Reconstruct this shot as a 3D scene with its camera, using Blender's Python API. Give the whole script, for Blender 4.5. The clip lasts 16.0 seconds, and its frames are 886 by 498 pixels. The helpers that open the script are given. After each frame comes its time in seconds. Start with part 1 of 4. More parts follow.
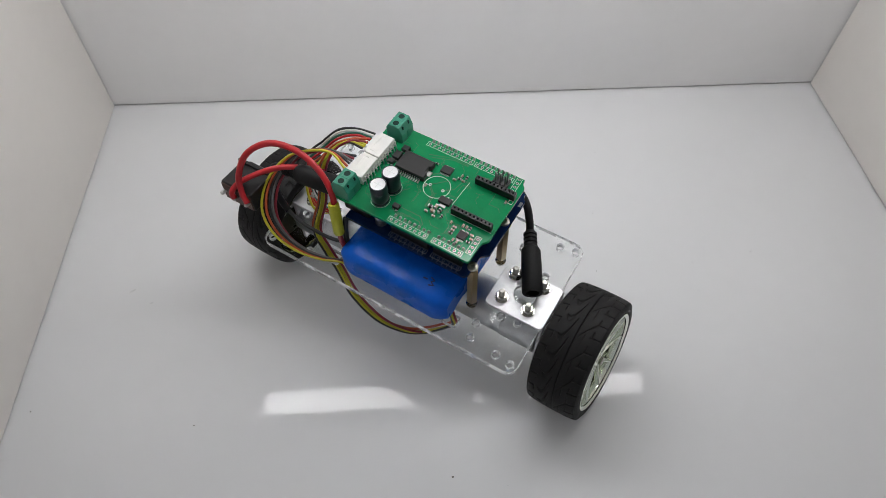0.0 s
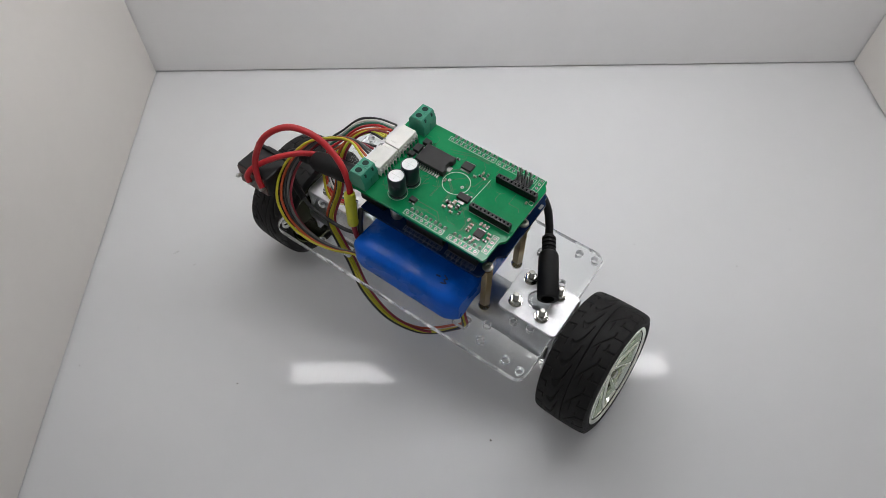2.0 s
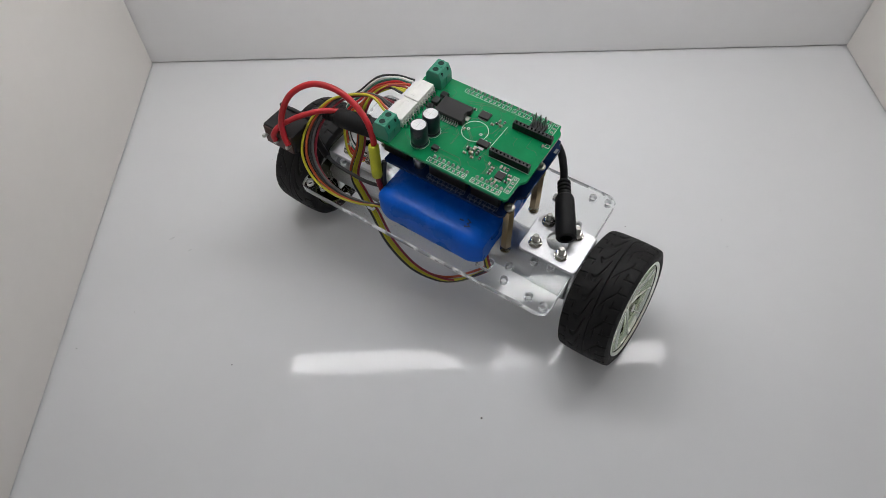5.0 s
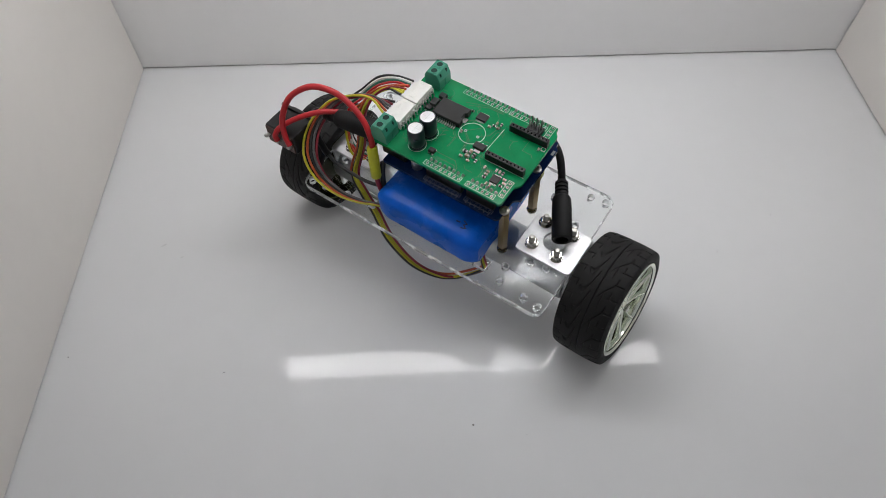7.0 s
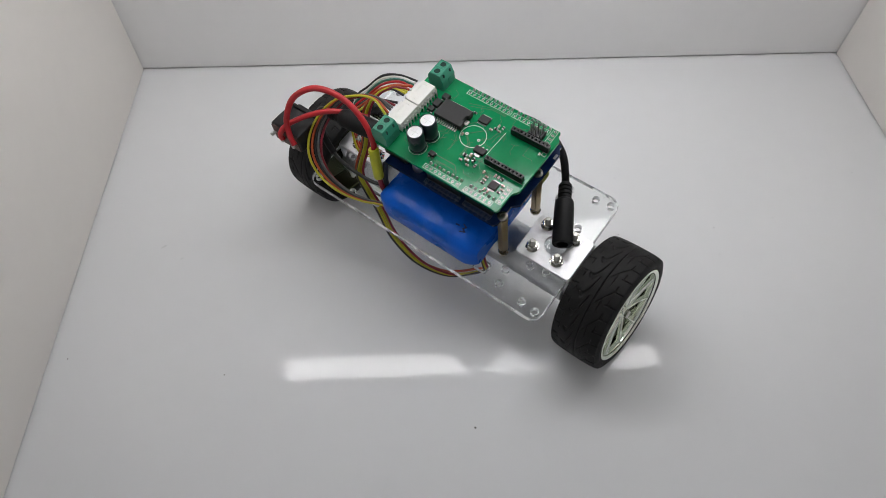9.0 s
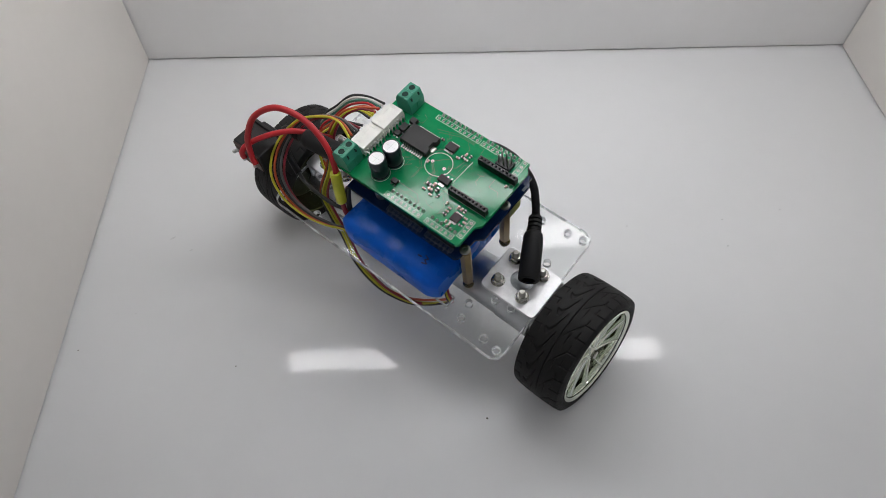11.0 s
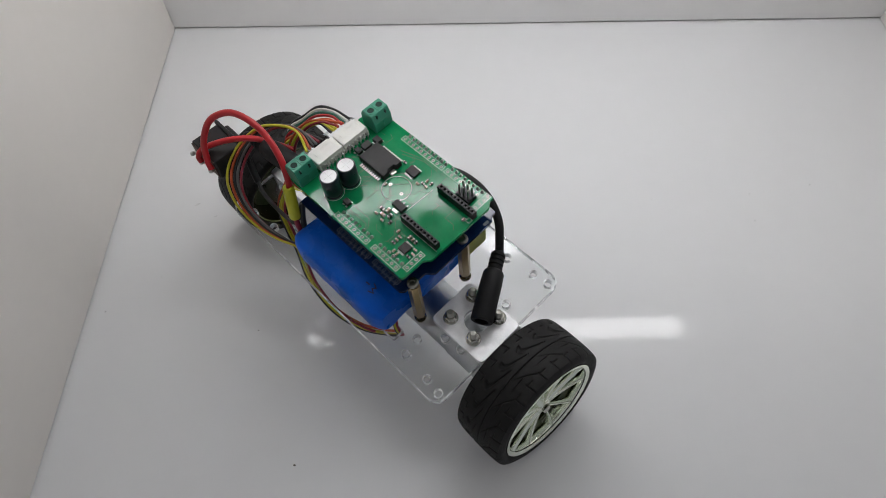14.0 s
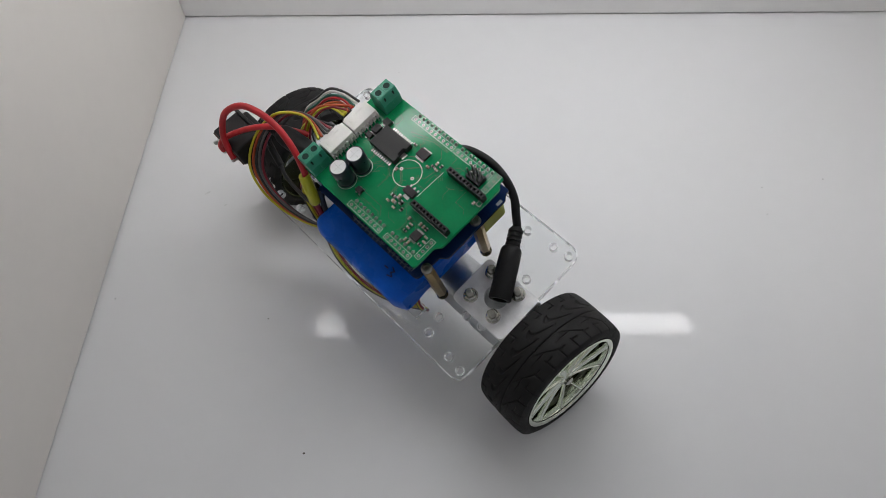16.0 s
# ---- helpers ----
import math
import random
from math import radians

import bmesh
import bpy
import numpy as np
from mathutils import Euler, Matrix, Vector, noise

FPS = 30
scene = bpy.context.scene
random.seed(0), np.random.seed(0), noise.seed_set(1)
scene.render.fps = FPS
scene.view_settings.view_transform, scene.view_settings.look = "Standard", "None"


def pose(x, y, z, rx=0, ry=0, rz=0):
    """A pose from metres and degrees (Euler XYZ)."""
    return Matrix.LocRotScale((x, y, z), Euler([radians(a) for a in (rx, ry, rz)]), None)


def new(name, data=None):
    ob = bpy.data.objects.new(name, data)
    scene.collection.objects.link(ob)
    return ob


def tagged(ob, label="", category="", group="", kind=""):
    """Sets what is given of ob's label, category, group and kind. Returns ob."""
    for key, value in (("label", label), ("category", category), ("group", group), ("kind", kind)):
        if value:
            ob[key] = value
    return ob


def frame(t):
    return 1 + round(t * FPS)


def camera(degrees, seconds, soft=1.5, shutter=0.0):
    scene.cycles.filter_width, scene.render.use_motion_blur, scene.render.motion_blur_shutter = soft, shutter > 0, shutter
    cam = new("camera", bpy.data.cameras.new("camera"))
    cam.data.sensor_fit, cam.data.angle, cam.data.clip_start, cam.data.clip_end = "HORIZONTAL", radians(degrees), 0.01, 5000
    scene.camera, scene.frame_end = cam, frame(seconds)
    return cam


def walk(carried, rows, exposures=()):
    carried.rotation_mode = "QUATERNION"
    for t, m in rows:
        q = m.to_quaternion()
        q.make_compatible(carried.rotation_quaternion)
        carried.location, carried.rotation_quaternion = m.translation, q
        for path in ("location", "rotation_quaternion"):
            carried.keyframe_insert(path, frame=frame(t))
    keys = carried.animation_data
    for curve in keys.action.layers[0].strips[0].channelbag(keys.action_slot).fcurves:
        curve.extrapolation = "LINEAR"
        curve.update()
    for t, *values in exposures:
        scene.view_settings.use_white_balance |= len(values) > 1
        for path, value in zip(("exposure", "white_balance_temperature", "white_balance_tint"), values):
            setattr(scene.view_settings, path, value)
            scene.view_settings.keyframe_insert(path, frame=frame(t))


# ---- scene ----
cam = camera(68.51, 16.0, soft=0.75)
CAMERA_ROWS = [
    (0.0, 0.2039, -0.3670, 0.3169, 35.99, -0.78, -3.76),
    (0.5, 0.1956, -0.3699, 0.3147, 35.93, -1.10, -3.10),
    (1.0, 0.1910, -0.3725, 0.3133, 35.52, -1.11, -2.51),
    (1.5, 0.1896, -0.3741, 0.3132, 35.06, -0.82, -2.13),
    (2.0, 0.1894, -0.3754, 0.3137, 34.64, -0.57, -1.86),
    (2.5, 0.1908, -0.3789, 0.3143, 34.43, -0.35, -1.81),
    (3.0, 0.1933, -0.3818, 0.3140, 34.48, -0.08, -1.96),
    (3.5, 0.1947, -0.3812, 0.3140, 34.34, 0.12, -2.25),
    (6.0, 0.1975, -0.3878, 0.3098, 34.74, 0.14, -1.92),
    (6.5, 0.1971, -0.3862, 0.3118, 34.62, 0.06, -2.13),
    (7.0, 0.1990, -0.3824, 0.3147, 34.46, -0.07, -2.46),
    (7.5, 0.2013, -0.3851, 0.3131, 34.94, -0.14, -2.29),
    (8.0, 0.2013, -0.3845, 0.3130, 35.03, -0.18, -2.08),
    (8.5, 0.2004, -0.3837, 0.3122, 34.94, -0.23, -2.07),
    (9.0, 0.1965, -0.3817, 0.3135, 34.66, -0.35, -2.48),
    (11.5, 0.1881, -0.3824, 0.3131, 33.99, -0.69, -2.69),
    (12.0, 0.1895, -0.3848, 0.3116, 33.95, -0.55, -2.20),
    (12.5, 0.1908, -0.3868, 0.3111, 33.74, -0.19, -1.69),
    (13.0, 0.1895, -0.3867, 0.3104, 33.25, -0.03, -1.22),
    (13.5, 0.1882, -0.3867, 0.3092, 32.76, 0.09, -0.96),
    (14.0, 0.1873, -0.3879, 0.3089, 32.49, 0.30, -0.92),
    (14.5, 0.1875, -0.3874, 0.3081, 32.18, 0.50, -0.90),
    (15.0, 0.1872, -0.3897, 0.3088, 31.98, 0.64, -0.67),
    (15.5, 0.1856, -0.3901, 0.3081, 31.97, 0.51, -0.43),
    (16.0, 0.1837, -0.3897, 0.3064, 32.12, 0.28, -0.25),
]

walk(cam, [(t, pose(*p)) for t, *p in CAMERA_ROWS])

# ---- world, light and exposure ----
ROOM_LIGHT = 0.29
LAMP = 19.0
scene.view_settings.exposure = 0.0
world = bpy.data.worlds.new("world")
world.use_nodes = True
scene.world = world
world.node_tree.nodes["Background"].inputs[0].default_value = (0.93, 0.955, 1.0, 1)
world.node_tree.nodes["Background"].inputs[1].default_value = ROOM_LIGHT

BOX_W, BOX_H, BOX_D = 0.5064, 0.3015, 0.30     # the photo box: width, height of its lid, depth of its lid
CAMBER = {-1: 1.6, 1: 7.8}                      # the wheels lean in at the top on their bent brackets
TOE = {-1: -0.2, 1: -2.8}
WHEEL_Y = {-1: -0.0021, 1: -0.0006}             # the far wheel sits a little forward
WHEEL_X = {-1: -0.0835, 1: 0.0938}              # the wheels' middles on the axle
WHEEL_Z = {-1: 0.0018, 1: 0.0017}
BASE = 0.0302                                   # height of the robot's origin
WHEEL_R = 0.0318


# ---- materials ----
def material(name, color, rough=0.5, metal=0.0, vary=0.12, scale=60.0, bump=0.0, bump_scale=400.0, spec=0.5, rough_vary=0.1,
             transmission=0.0, ior=1.5, coat=0.0, emission=0.0, per_object=0.0):
    """A principled material with two scales of colour variation and a fine relief."""
    m = bpy.data.materials.new(name)
    m.use_nodes = True
    nt = m.node_tree
    b = nt.nodes["Principled BSDF"]
    co = nt.nodes.new("ShaderNodeTexCoord")
    n1 = nt.nodes.new("ShaderNodeTexNoise")
    n1.inputs["Scale"].default_value = scale
    n1.inputs["Detail"].default_value = 6
    n2 = nt.nodes.new("ShaderNodeTexNoise")
    n2.inputs["Scale"].default_value = scale * 9
    n2.inputs["Detail"].default_value = 4
    nt.links.new(co.outputs["Object"], n1.inputs["Vector"])
    nt.links.new(co.outputs["Object"], n2.inputs["Vector"])
    add = nt.nodes.new("ShaderNodeMath")
    add.operation = "MULTIPLY_ADD"
    add.inputs[1].default_value = 0.35
    nt.links.new(n2.outputs["Fac"], add.inputs[0])
    nt.links.new(n1.outputs["Fac"], add.inputs[2])
    rng = nt.nodes.new("ShaderNodeMapRange")
    rng.inputs["From Min"].default_value, rng.inputs["From Max"].default_value = 0.42, 0.93
    rng.inputs["To Min"].default_value, rng.inputs["To Max"].default_value = 1 - vary, 1 + vary
    nt.links.new(add.outputs[0], rng.inputs["Value"])
    last = rng.outputs[0]
    if per_object:
        info = nt.nodes.new("ShaderNodeObjectInfo")
        r2 = nt.nodes.new("ShaderNodeMapRange")
        r2.inputs["To Min"].default_value, r2.inputs["To Max"].default_value = 1 - per_object, 1 + per_object
        nt.links.new(info.outputs["Random"], r2.inputs["Value"])
        mul = nt.nodes.new("ShaderNodeMath")
        mul.operation = "MULTIPLY"
        nt.links.new(last, mul.inputs[0])
        nt.links.new(r2.outputs[0], mul.inputs[1])
        last = mul.outputs[0]
    mix = nt.nodes.new("ShaderNodeVectorMath")
    mix.operation = "SCALE"
    mix.inputs[0].default_value = color[:3]
    nt.links.new(last, mix.inputs["Scale"])
    nt.links.new(mix.outputs[0], b.inputs["Base Color"])
    rr = nt.nodes.new("ShaderNodeMapRange")
    rr.inputs["From Min"].default_value, rr.inputs["From Max"].default_value = 0.3, 0.7
    rr.inputs["To Min"].default_value, rr.inputs["To Max"].default_value = rough * (1 - rough_vary), rough * (1 + rough_vary)
    nt.links.new(n1.outputs["Fac"], rr.inputs["Value"])
    nt.links.new(rr.outputs[0], b.inputs["Roughness"])
    b.inputs["Metallic"].default_value = metal
    b.inputs["Specular IOR Level"].default_value = spec
    b.inputs["IOR"].default_value = ior
    b.inputs["Transmission Weight"].default_value = transmission
    b.inputs["Coat Weight"].default_value = coat
    if emission:
        b.inputs["Emission Color"].default_value = (*color[:3], 1)
        b.inputs["Emission Strength"].default_value = emission
    if bump:
        n3 = nt.nodes.new("ShaderNodeTexNoise")
        n3.inputs["Scale"].default_value = bump_scale
        n3.inputs["Detail"].default_value = 3
        nt.links.new(co.outputs["Object"], n3.inputs["Vector"])
        bp = nt.nodes.new("ShaderNodeBump")
        bp.inputs["Strength"].default_value = bump
        bp.inputs["Distance"].default_value = 0.0004
        nt.links.new(n3.outputs["Fac"], bp.inputs["Height"])
        nt.links.new(bp.outputs["Normal"], b.inputs["Normal"])
    return m


FLOOR = material("glossy_white_acrylic", (0.711, 0.711, 0.716), 0.052, vary=0.02, scale=9, rough_vary=0.3, bump=0.012, bump_scale=40, spec=0.19)
PANEL = material("matte_white_panel", (0.775, 0.765, 0.76), 0.55, vary=0.025, scale=14, bump=0.08, bump_scale=900)
PANEL_WARM = material("cream_white_panel", (0.722, 0.690, 0.652), 0.5, vary=0.025, scale=14, bump=0.08, bump_scale=900)
DUST = material("dust", (0.12, 0.11, 0.10), 0.9)
LAMP_GLOW = material("lamp_diffuser", (0.975, 0.98, 1.0), 0.4, vary=0.0, emission=LAMP)
ALU = material("brushed_aluminium", (0.74, 0.74, 0.75), 0.48, 0.75, vary=0.14, scale=220, bump=0.15, bump_scale=1500)
RUBBER = material("tyre_rubber", (0.0075, 0.007, 0.007), 0.6, vary=0.25, scale=150, bump=0.3, bump_scale=2500, spec=0.24)
CHROME = material("chrome_plated_plastic", (0.80, 0.84, 0.74), 0.09, 1.0, vary=0.06, scale=120)
ACRYLIC = material("clear_acrylic", (0.97, 0.985, 0.98), 0.03, vary=0.0, transmission=1.0, ior=1.26, rough_vary=0.3)
CUT_EDGE = material("laser_cut_acrylic_edge", (0.97, 0.985, 0.985), 0.1, vary=0.05, scale=160, transmission=1.0, ior=1.45, bump=0.6, bump_scale=220)
BARREL = material("olive_plating", (0.13, 0.145, 0.06), 0.16, 1.0, vary=0.2, scale=150)
DARK_OLIVE = material("dark_olive_shade", (0.035, 0.04, 0.018), 0.3, vary=0.2, scale=120)
STEEL = material("nickel_steel", (0.58, 0.57, 0.53), 0.2, 1.0, vary=0.15, scale=400)
MOTOR = material("motor_case_steel", (0.52, 0.53, 0.55), 0.36, 1.0, vary=0.1, scale=200)
BRASS = material("nickel_brass", (0.42, 0.32, 0.17), 0.34, 1.0, vary=0.08, scale=90)
BLUE_WRAP = material("blue_shrink_wrap", (0.0035, 0.104, 0.56), 0.3, vary=0.14, scale=60, bump=0.3, bump_scale=140, spec=0.13, rough_vary=0.5)
TAPE = material("yellow_tape", (0.24, 0.26, 0.012), 0.6, vary=0.1, scale=120)
BLACK = material("black_plastic", (0.008, 0.008, 0.0085), 0.42, vary=0.25, scale=200, bump=0.1, bump_scale=1200, spec=0.35)
SOFT_BLACK = material("black_vinyl", (0.008, 0.008, 0.0085), 0.55, vary=0.2, scale=150, bump=0.15, bump_scale=900, spec=0.25)
CHIP = material("chip_epoxy", (0.012, 0.0115, 0.0115), 0.48, vary=0.25, scale=500, spec=0.35, bump=0.1, bump_scale=3000)
TERMINAL = material("green_terminal_plastic", (0.030, 0.235, 0.150), 0.38, vary=0.1, scale=150)
WHITE_NYLON = material("white_nylon", (0.70, 0.69, 0.65), 0.4, vary=0.06, scale=200)
SILK = material("white_silkscreen", (0.60, 0.66, 0.61), 0.5, vary=0.1, scale=500)
SOLDER = material("solder_tin", (0.47, 0.48, 0.46), 0.34, 1.0, vary=0.3, scale=600)
TAN = material("ceramic_tan", (0.32, 0.25, 0.17), 0.4, vary=0.3, scale=500)
CAN = material("capacitor_top_aluminium", (0.66, 0.66, 0.66), 0.5, 0.2, vary=0.05, scale=300)
SLEEVE = material("capacitor_sleeve", (0.010, 0.016, 0.024), 0.3, vary=0.2, scale=200)
YELLOW_TUBE = material("yellow_heat_shrink", (0.50, 0.50, 0.02), 0.38, vary=0.12, scale=200, bump=0.2, bump_scale=500)
DEEP_GREEN = material("terminal_recess_shade", (0.008, 0.03, 0.022), 0.6, spec=0.2)
HOLE = material("hole_shade_black", (0.004, 0.004, 0.004), 0.9, spec=0.05)
SILK_DIM = material("grey_silkscreen", (0.20, 0.22, 0.25), 0.6, vary=0.15, scale=500)
PIN = material("dark_pin_metal", (0.34, 0.33, 0.30), 0.36, 1.0, vary=0.2, scale=400)
SMUDGE = material("grey_smudge", (0.60, 0.60, 0.60), 0.5, vary=0.1, scale=300)
TRACK = material("masked_track", (0.004, 0.12, 0.036), 0.3, vary=0.1, scale=200)
INK = material("black_marker_ink", (0.008, 0.016, 0.07), 0.6)
WIRE = {
    "red": material("red_silicone_wire", (0.42, 0.008, 0.014), 0.42, vary=0.1, scale=150),
    "dark_red": material("dark_red_wire", (0.20, 0.010, 0.022), 0.45, vary=0.1, scale=200),
    "black": material("black_wire", (0.014, 0.014, 0.015), 0.45, vary=0.2, scale=200),
    "yellow": material("yellow_wire", (0.47, 0.43, 0.02), 0.45, vary=0.1, scale=200),
    "white": material("white_wire", (0.62, 0.60, 0.58), 0.45, vary=0.08, scale=200),
    "green": material("green_wire", (0.03, 0.14, 0.10), 0.45, vary=0.1, scale=200),
    "orange": material("orange_wire", (0.42, 0.065, 0.015), 0.45, vary=0.1, scale=200),
    "grey": material("grey_wire", (0.10, 0.10, 0.10), 0.45, vary=0.1, scale=200),
}


def edge_glints(m, scale):
    """White stretches on a clear cut edge, painted for the lamp light glinting in it."""
    nt = m.node_tree
    b = nt.nodes["Principled BSDF"]
    n = nt.nodes.new("ShaderNodeTexNoise")
    n.inputs["Scale"].default_value, n.inputs["Detail"].default_value = scale, 2
    nt.links.new(nt.nodes["Texture Coordinate"].outputs["Object"], n.inputs["Vector"])
    r = nt.nodes.new("ShaderNodeMapRange")
    r.inputs["From Min"].default_value, r.inputs["From Max"].default_value = 0.50, 0.60
    r.inputs["To Min"].default_value, r.inputs["To Max"].default_value = 0.7, 0.1
    nt.links.new(n.outputs["Fac"], r.inputs["Value"])
    nt.links.new(r.outputs[0], b.inputs["Transmission Weight"])


edge_glints(CUT_EDGE, 150)


def board_material(name, base, dark, copper):
    """Solder-masked board: pour and traces as slight steps of tone and relief."""
    m = material(name, base, 0.11, vary=0.10, scale=140, spec=0.22, rough_vary=0.5)
    nt = m.node_tree
    b = nt.nodes["Principled BSDF"]
    co = nt.nodes["Texture Coordinate"]
    vor = nt.nodes.new("ShaderNodeTexVoronoi")
    vor.distance, vor.feature = "CHEBYCHEV", "F1"
    vor.inputs["Scale"].default_value = 170
    edge = nt.nodes.new("ShaderNodeTexVoronoi")
    edge.feature = "DISTANCE_TO_EDGE"
    edge.inputs["Scale"].default_value = 170
    for n in (vor, edge):
        nt.links.new(co.outputs["Object"], n.inputs["Vector"])
    ramp = nt.nodes.new("ShaderNodeMapRange")
    ramp.inputs["From Min"].default_value, ramp.inputs["From Max"].default_value = 0.03, 0.07
    nt.links.new(edge.outputs["Distance"], ramp.inputs["Value"])
    old = b.inputs["Base Color"].links[0].from_socket
    mx = nt.nodes.new("ShaderNodeMix")
    mx.data_type = "RGBA"
    mx.inputs[6].default_value = (*dark, 1)
    sc = nt.nodes.new("ShaderNodeMapRange")
    sc.inputs["To Min"].default_value, sc.inputs["To Max"].default_value = 0.95, 1.0
    nt.links.new(ramp.outputs[0], sc.inputs["Value"])
    nt.links.new(sc.outputs[0], mx.inputs[0])
    nt.links.new(old, mx.inputs[7])
    nt.links.new(mx.outputs[2], b.inputs["Base Color"])
    bp = nt.nodes.new("ShaderNodeBump")
    bp.inputs["Strength"].default_value, bp.inputs["Distance"].default_value = 0.06, 0.00004
    nt.links.new(ramp.outputs[0], bp.inputs["Height"])
    nt.links.new(bp.outputs["Normal"], b.inputs["Normal"])
    return m


GREEN_PCB = board_material("green_solder_mask", (0.005, 0.205, 0.072), (0.003, 0.10, 0.036), 0)
BLUE_PCB = board_material("dark_blue_solder_mask", (0.006, 0.018, 0.065), (0.004, 0.012, 0.04), 0)


# ---- mesh helpers: everything on the robot is written in millimetres ----
def finish(bm, smooth_angle=42):
    bmesh.ops.recalc_face_normals(bm, faces=bm.faces)
    for e in bm.edges:
        if len(e.link_faces) == 2 and e.calc_face_angle(0) > radians(smooth_angle):
            e.smooth = False
    return bm


def mesh_object(name, bm, mat, scale=0.001):
    finish(bm)
    bmesh.ops.scale(bm, vec=(scale, scale, scale), verts=bm.verts)
    me = bpy.data.meshes.new(name)
    bm.to_mesh(me)
    bm.free()
    me.materials.append(mat)
    return new(name, me)


TINY = ("plated_holes", "hole_shadow", "solder_joints", "vias", "header_pins", "chip_legs", "socket_pins", "printed_legend", "track_pattern", "socket_comb", "pins", "terminal_hole_shade")


def part(name, bm, mat, parent, label=""):
    ob = mesh_object(name, bm, mat)
    ob.parent = parent
    if name in TINY:
        ob["kind"] = "stuff"
    if label:
        ob["label"] = label
    return ob


def box(size, at=(0, 0, 0), bevel=0.0, segments=2, bm=None, turn=None):
    out = bmesh.new()
    bmesh.ops.create_cube(out, size=1)
    bmesh.ops.scale(out, vec=size, verts=out.verts)
    if bevel:
        bmesh.ops.bevel(out, geom=out.edges[:], offset=bevel, segments=segments, profile=0.5, affect="EDGES")
    if turn is not None:
        bmesh.ops.transform(out, matrix=turn, verts=out.verts)
    bmesh.ops.translate(out, vec=at, verts=out.verts)
    for f in out.faces:
        f.smooth = False
    return join(bm, out)


def join(bm, other):
    if bm is None:
        return other
    me = bpy.data.meshes.new("tmp")
    other.to_mesh(me)
    other.free()
    bm.from_mesh(me)
    bpy.data.meshes.remove(me)
    return bm


def lathe(profile, a, b, segments=24, bm=None):
    """Turn (along, radius) points about the axis from a to b; along runs from 0 at a in mm."""
    a, b = Vector(a), Vector(b)
    q = (b - a).to_track_quat("Z", "Y").to_matrix()
    out = bmesh.new()
    rings = []
    for s, r in profile:
        if r <= 1e-6:
            rings.append([out.verts.new(a + q @ Vector((0, 0, s)))])
        else:
            rings.append([out.verts.new(a + q @ Vector((r * math.cos(2 * math.pi * i / segments), r * math.sin(2 * math.pi * i / segments), s))) for i in range(segments)])
    for r0, r1 in zip(rings, rings[1:]):
        for i in range(segments):
            j = (i + 1) % segments
            if len(r0) == 1 and len(r1) == 1:
                continue
            if len(r0) == 1:
                out.faces.new((r0[0], r1[i], r1[j]))
            elif len(r1) == 1:
                out.faces.new((r0[i], r0[j], r1[0]))
            else:
                out.faces.new((r0[i], r0[j], r1[j], r1[i]))
    for f in out.faces:
        f.smooth = True
    return join(bm, out)


def rod(a, b, r, segments=20, bevel=0.3, bm=None):
    L = (Vector(b) - Vector(a)).length
    v = min(bevel, r * 0.5, L * 0.4)
    return lathe([(0, 0), (0, r - v), (v, r), (L - v, r), (L, r - v), (L, 0)], a, b, segments, bm)


def smooth_path(points, steps=8):
    """Catmull-Rom through the points."""
    p = [Vector(v) for v in points]
    p = [p[0] * 2 - p[1]] + p + [p[-1] * 2 - p[-2]]
    out = []
    for i in range(1, len(p) - 2):
        for k in range(steps):
            t = k / steps
            out.append(0.5 * (2 * p[i] + (p[i + 1] - p[i - 1]) * t + (2 * p[i - 1] - 5 * p[i] + 4 * p[i + 1] - p[i + 2]) * t * t
                              + (3 * p[i] - p[i - 1] - 3 * p[i + 1] + p[i + 2]) * t ** 3))
    out.append(p[-2])
    return out


def tube(points, r, segments=10, steps=8, bm=None):
    """A round wire along a smooth path."""
    path = smooth_path(points, steps)
    out = bmesh.new()
    side = None
    rings = []
    for i, c in enumerate(path):
        d = (path[min(i + 1, len(path) - 1)] - path[max(i - 1, 0)]).normalized()
        side = d.orthogonal().normalized() if side is None else (side - d * side.dot(d)).normalized()
        up = d.cross(side)
        rings.append([out.verts.new(c + r * (side * math.cos(2 * math.pi * k / segments) + up * math.sin(2 * math.pi * k / segments))) for k in range(segments)])
    for r0, r1 in zip(rings, rings[1:]):
        for k in range(segments):
            j = (k + 1) % segments
            out.faces.new((r0[k], r0[j], r1[j], r1[k]))
    out.faces.new(rings[0][::-1])
    out.faces.new(rings[-1])
    for f in out.faces:
        f.smooth = True
    return join(bm, out)


def circle2d(x, y, r, n=20):
    return [(x + r * math.cos(2 * math.pi * i / n), y + r * math.sin(2 * math.pi * i / n)) for i in range(n)]


def rounded(points, r, n=6):
    """Round the corners of a 2D outline."""
    out = []
    m = len(points)
    for i in range(m):
        p, a, b = Vector(points[i]), Vector(points[i - 1]), Vector(points[(i + 1) % m])
        u, v = (a - p).normalized(), (b - p).normalized()
        s, e = p + u * r, p + v * r
        for k in range(n + 1):
            t = k / n
            out.append(tuple((1 - t) ** 2 * s + 2 * t * (1 - t) * p + t * t * e))
    return out


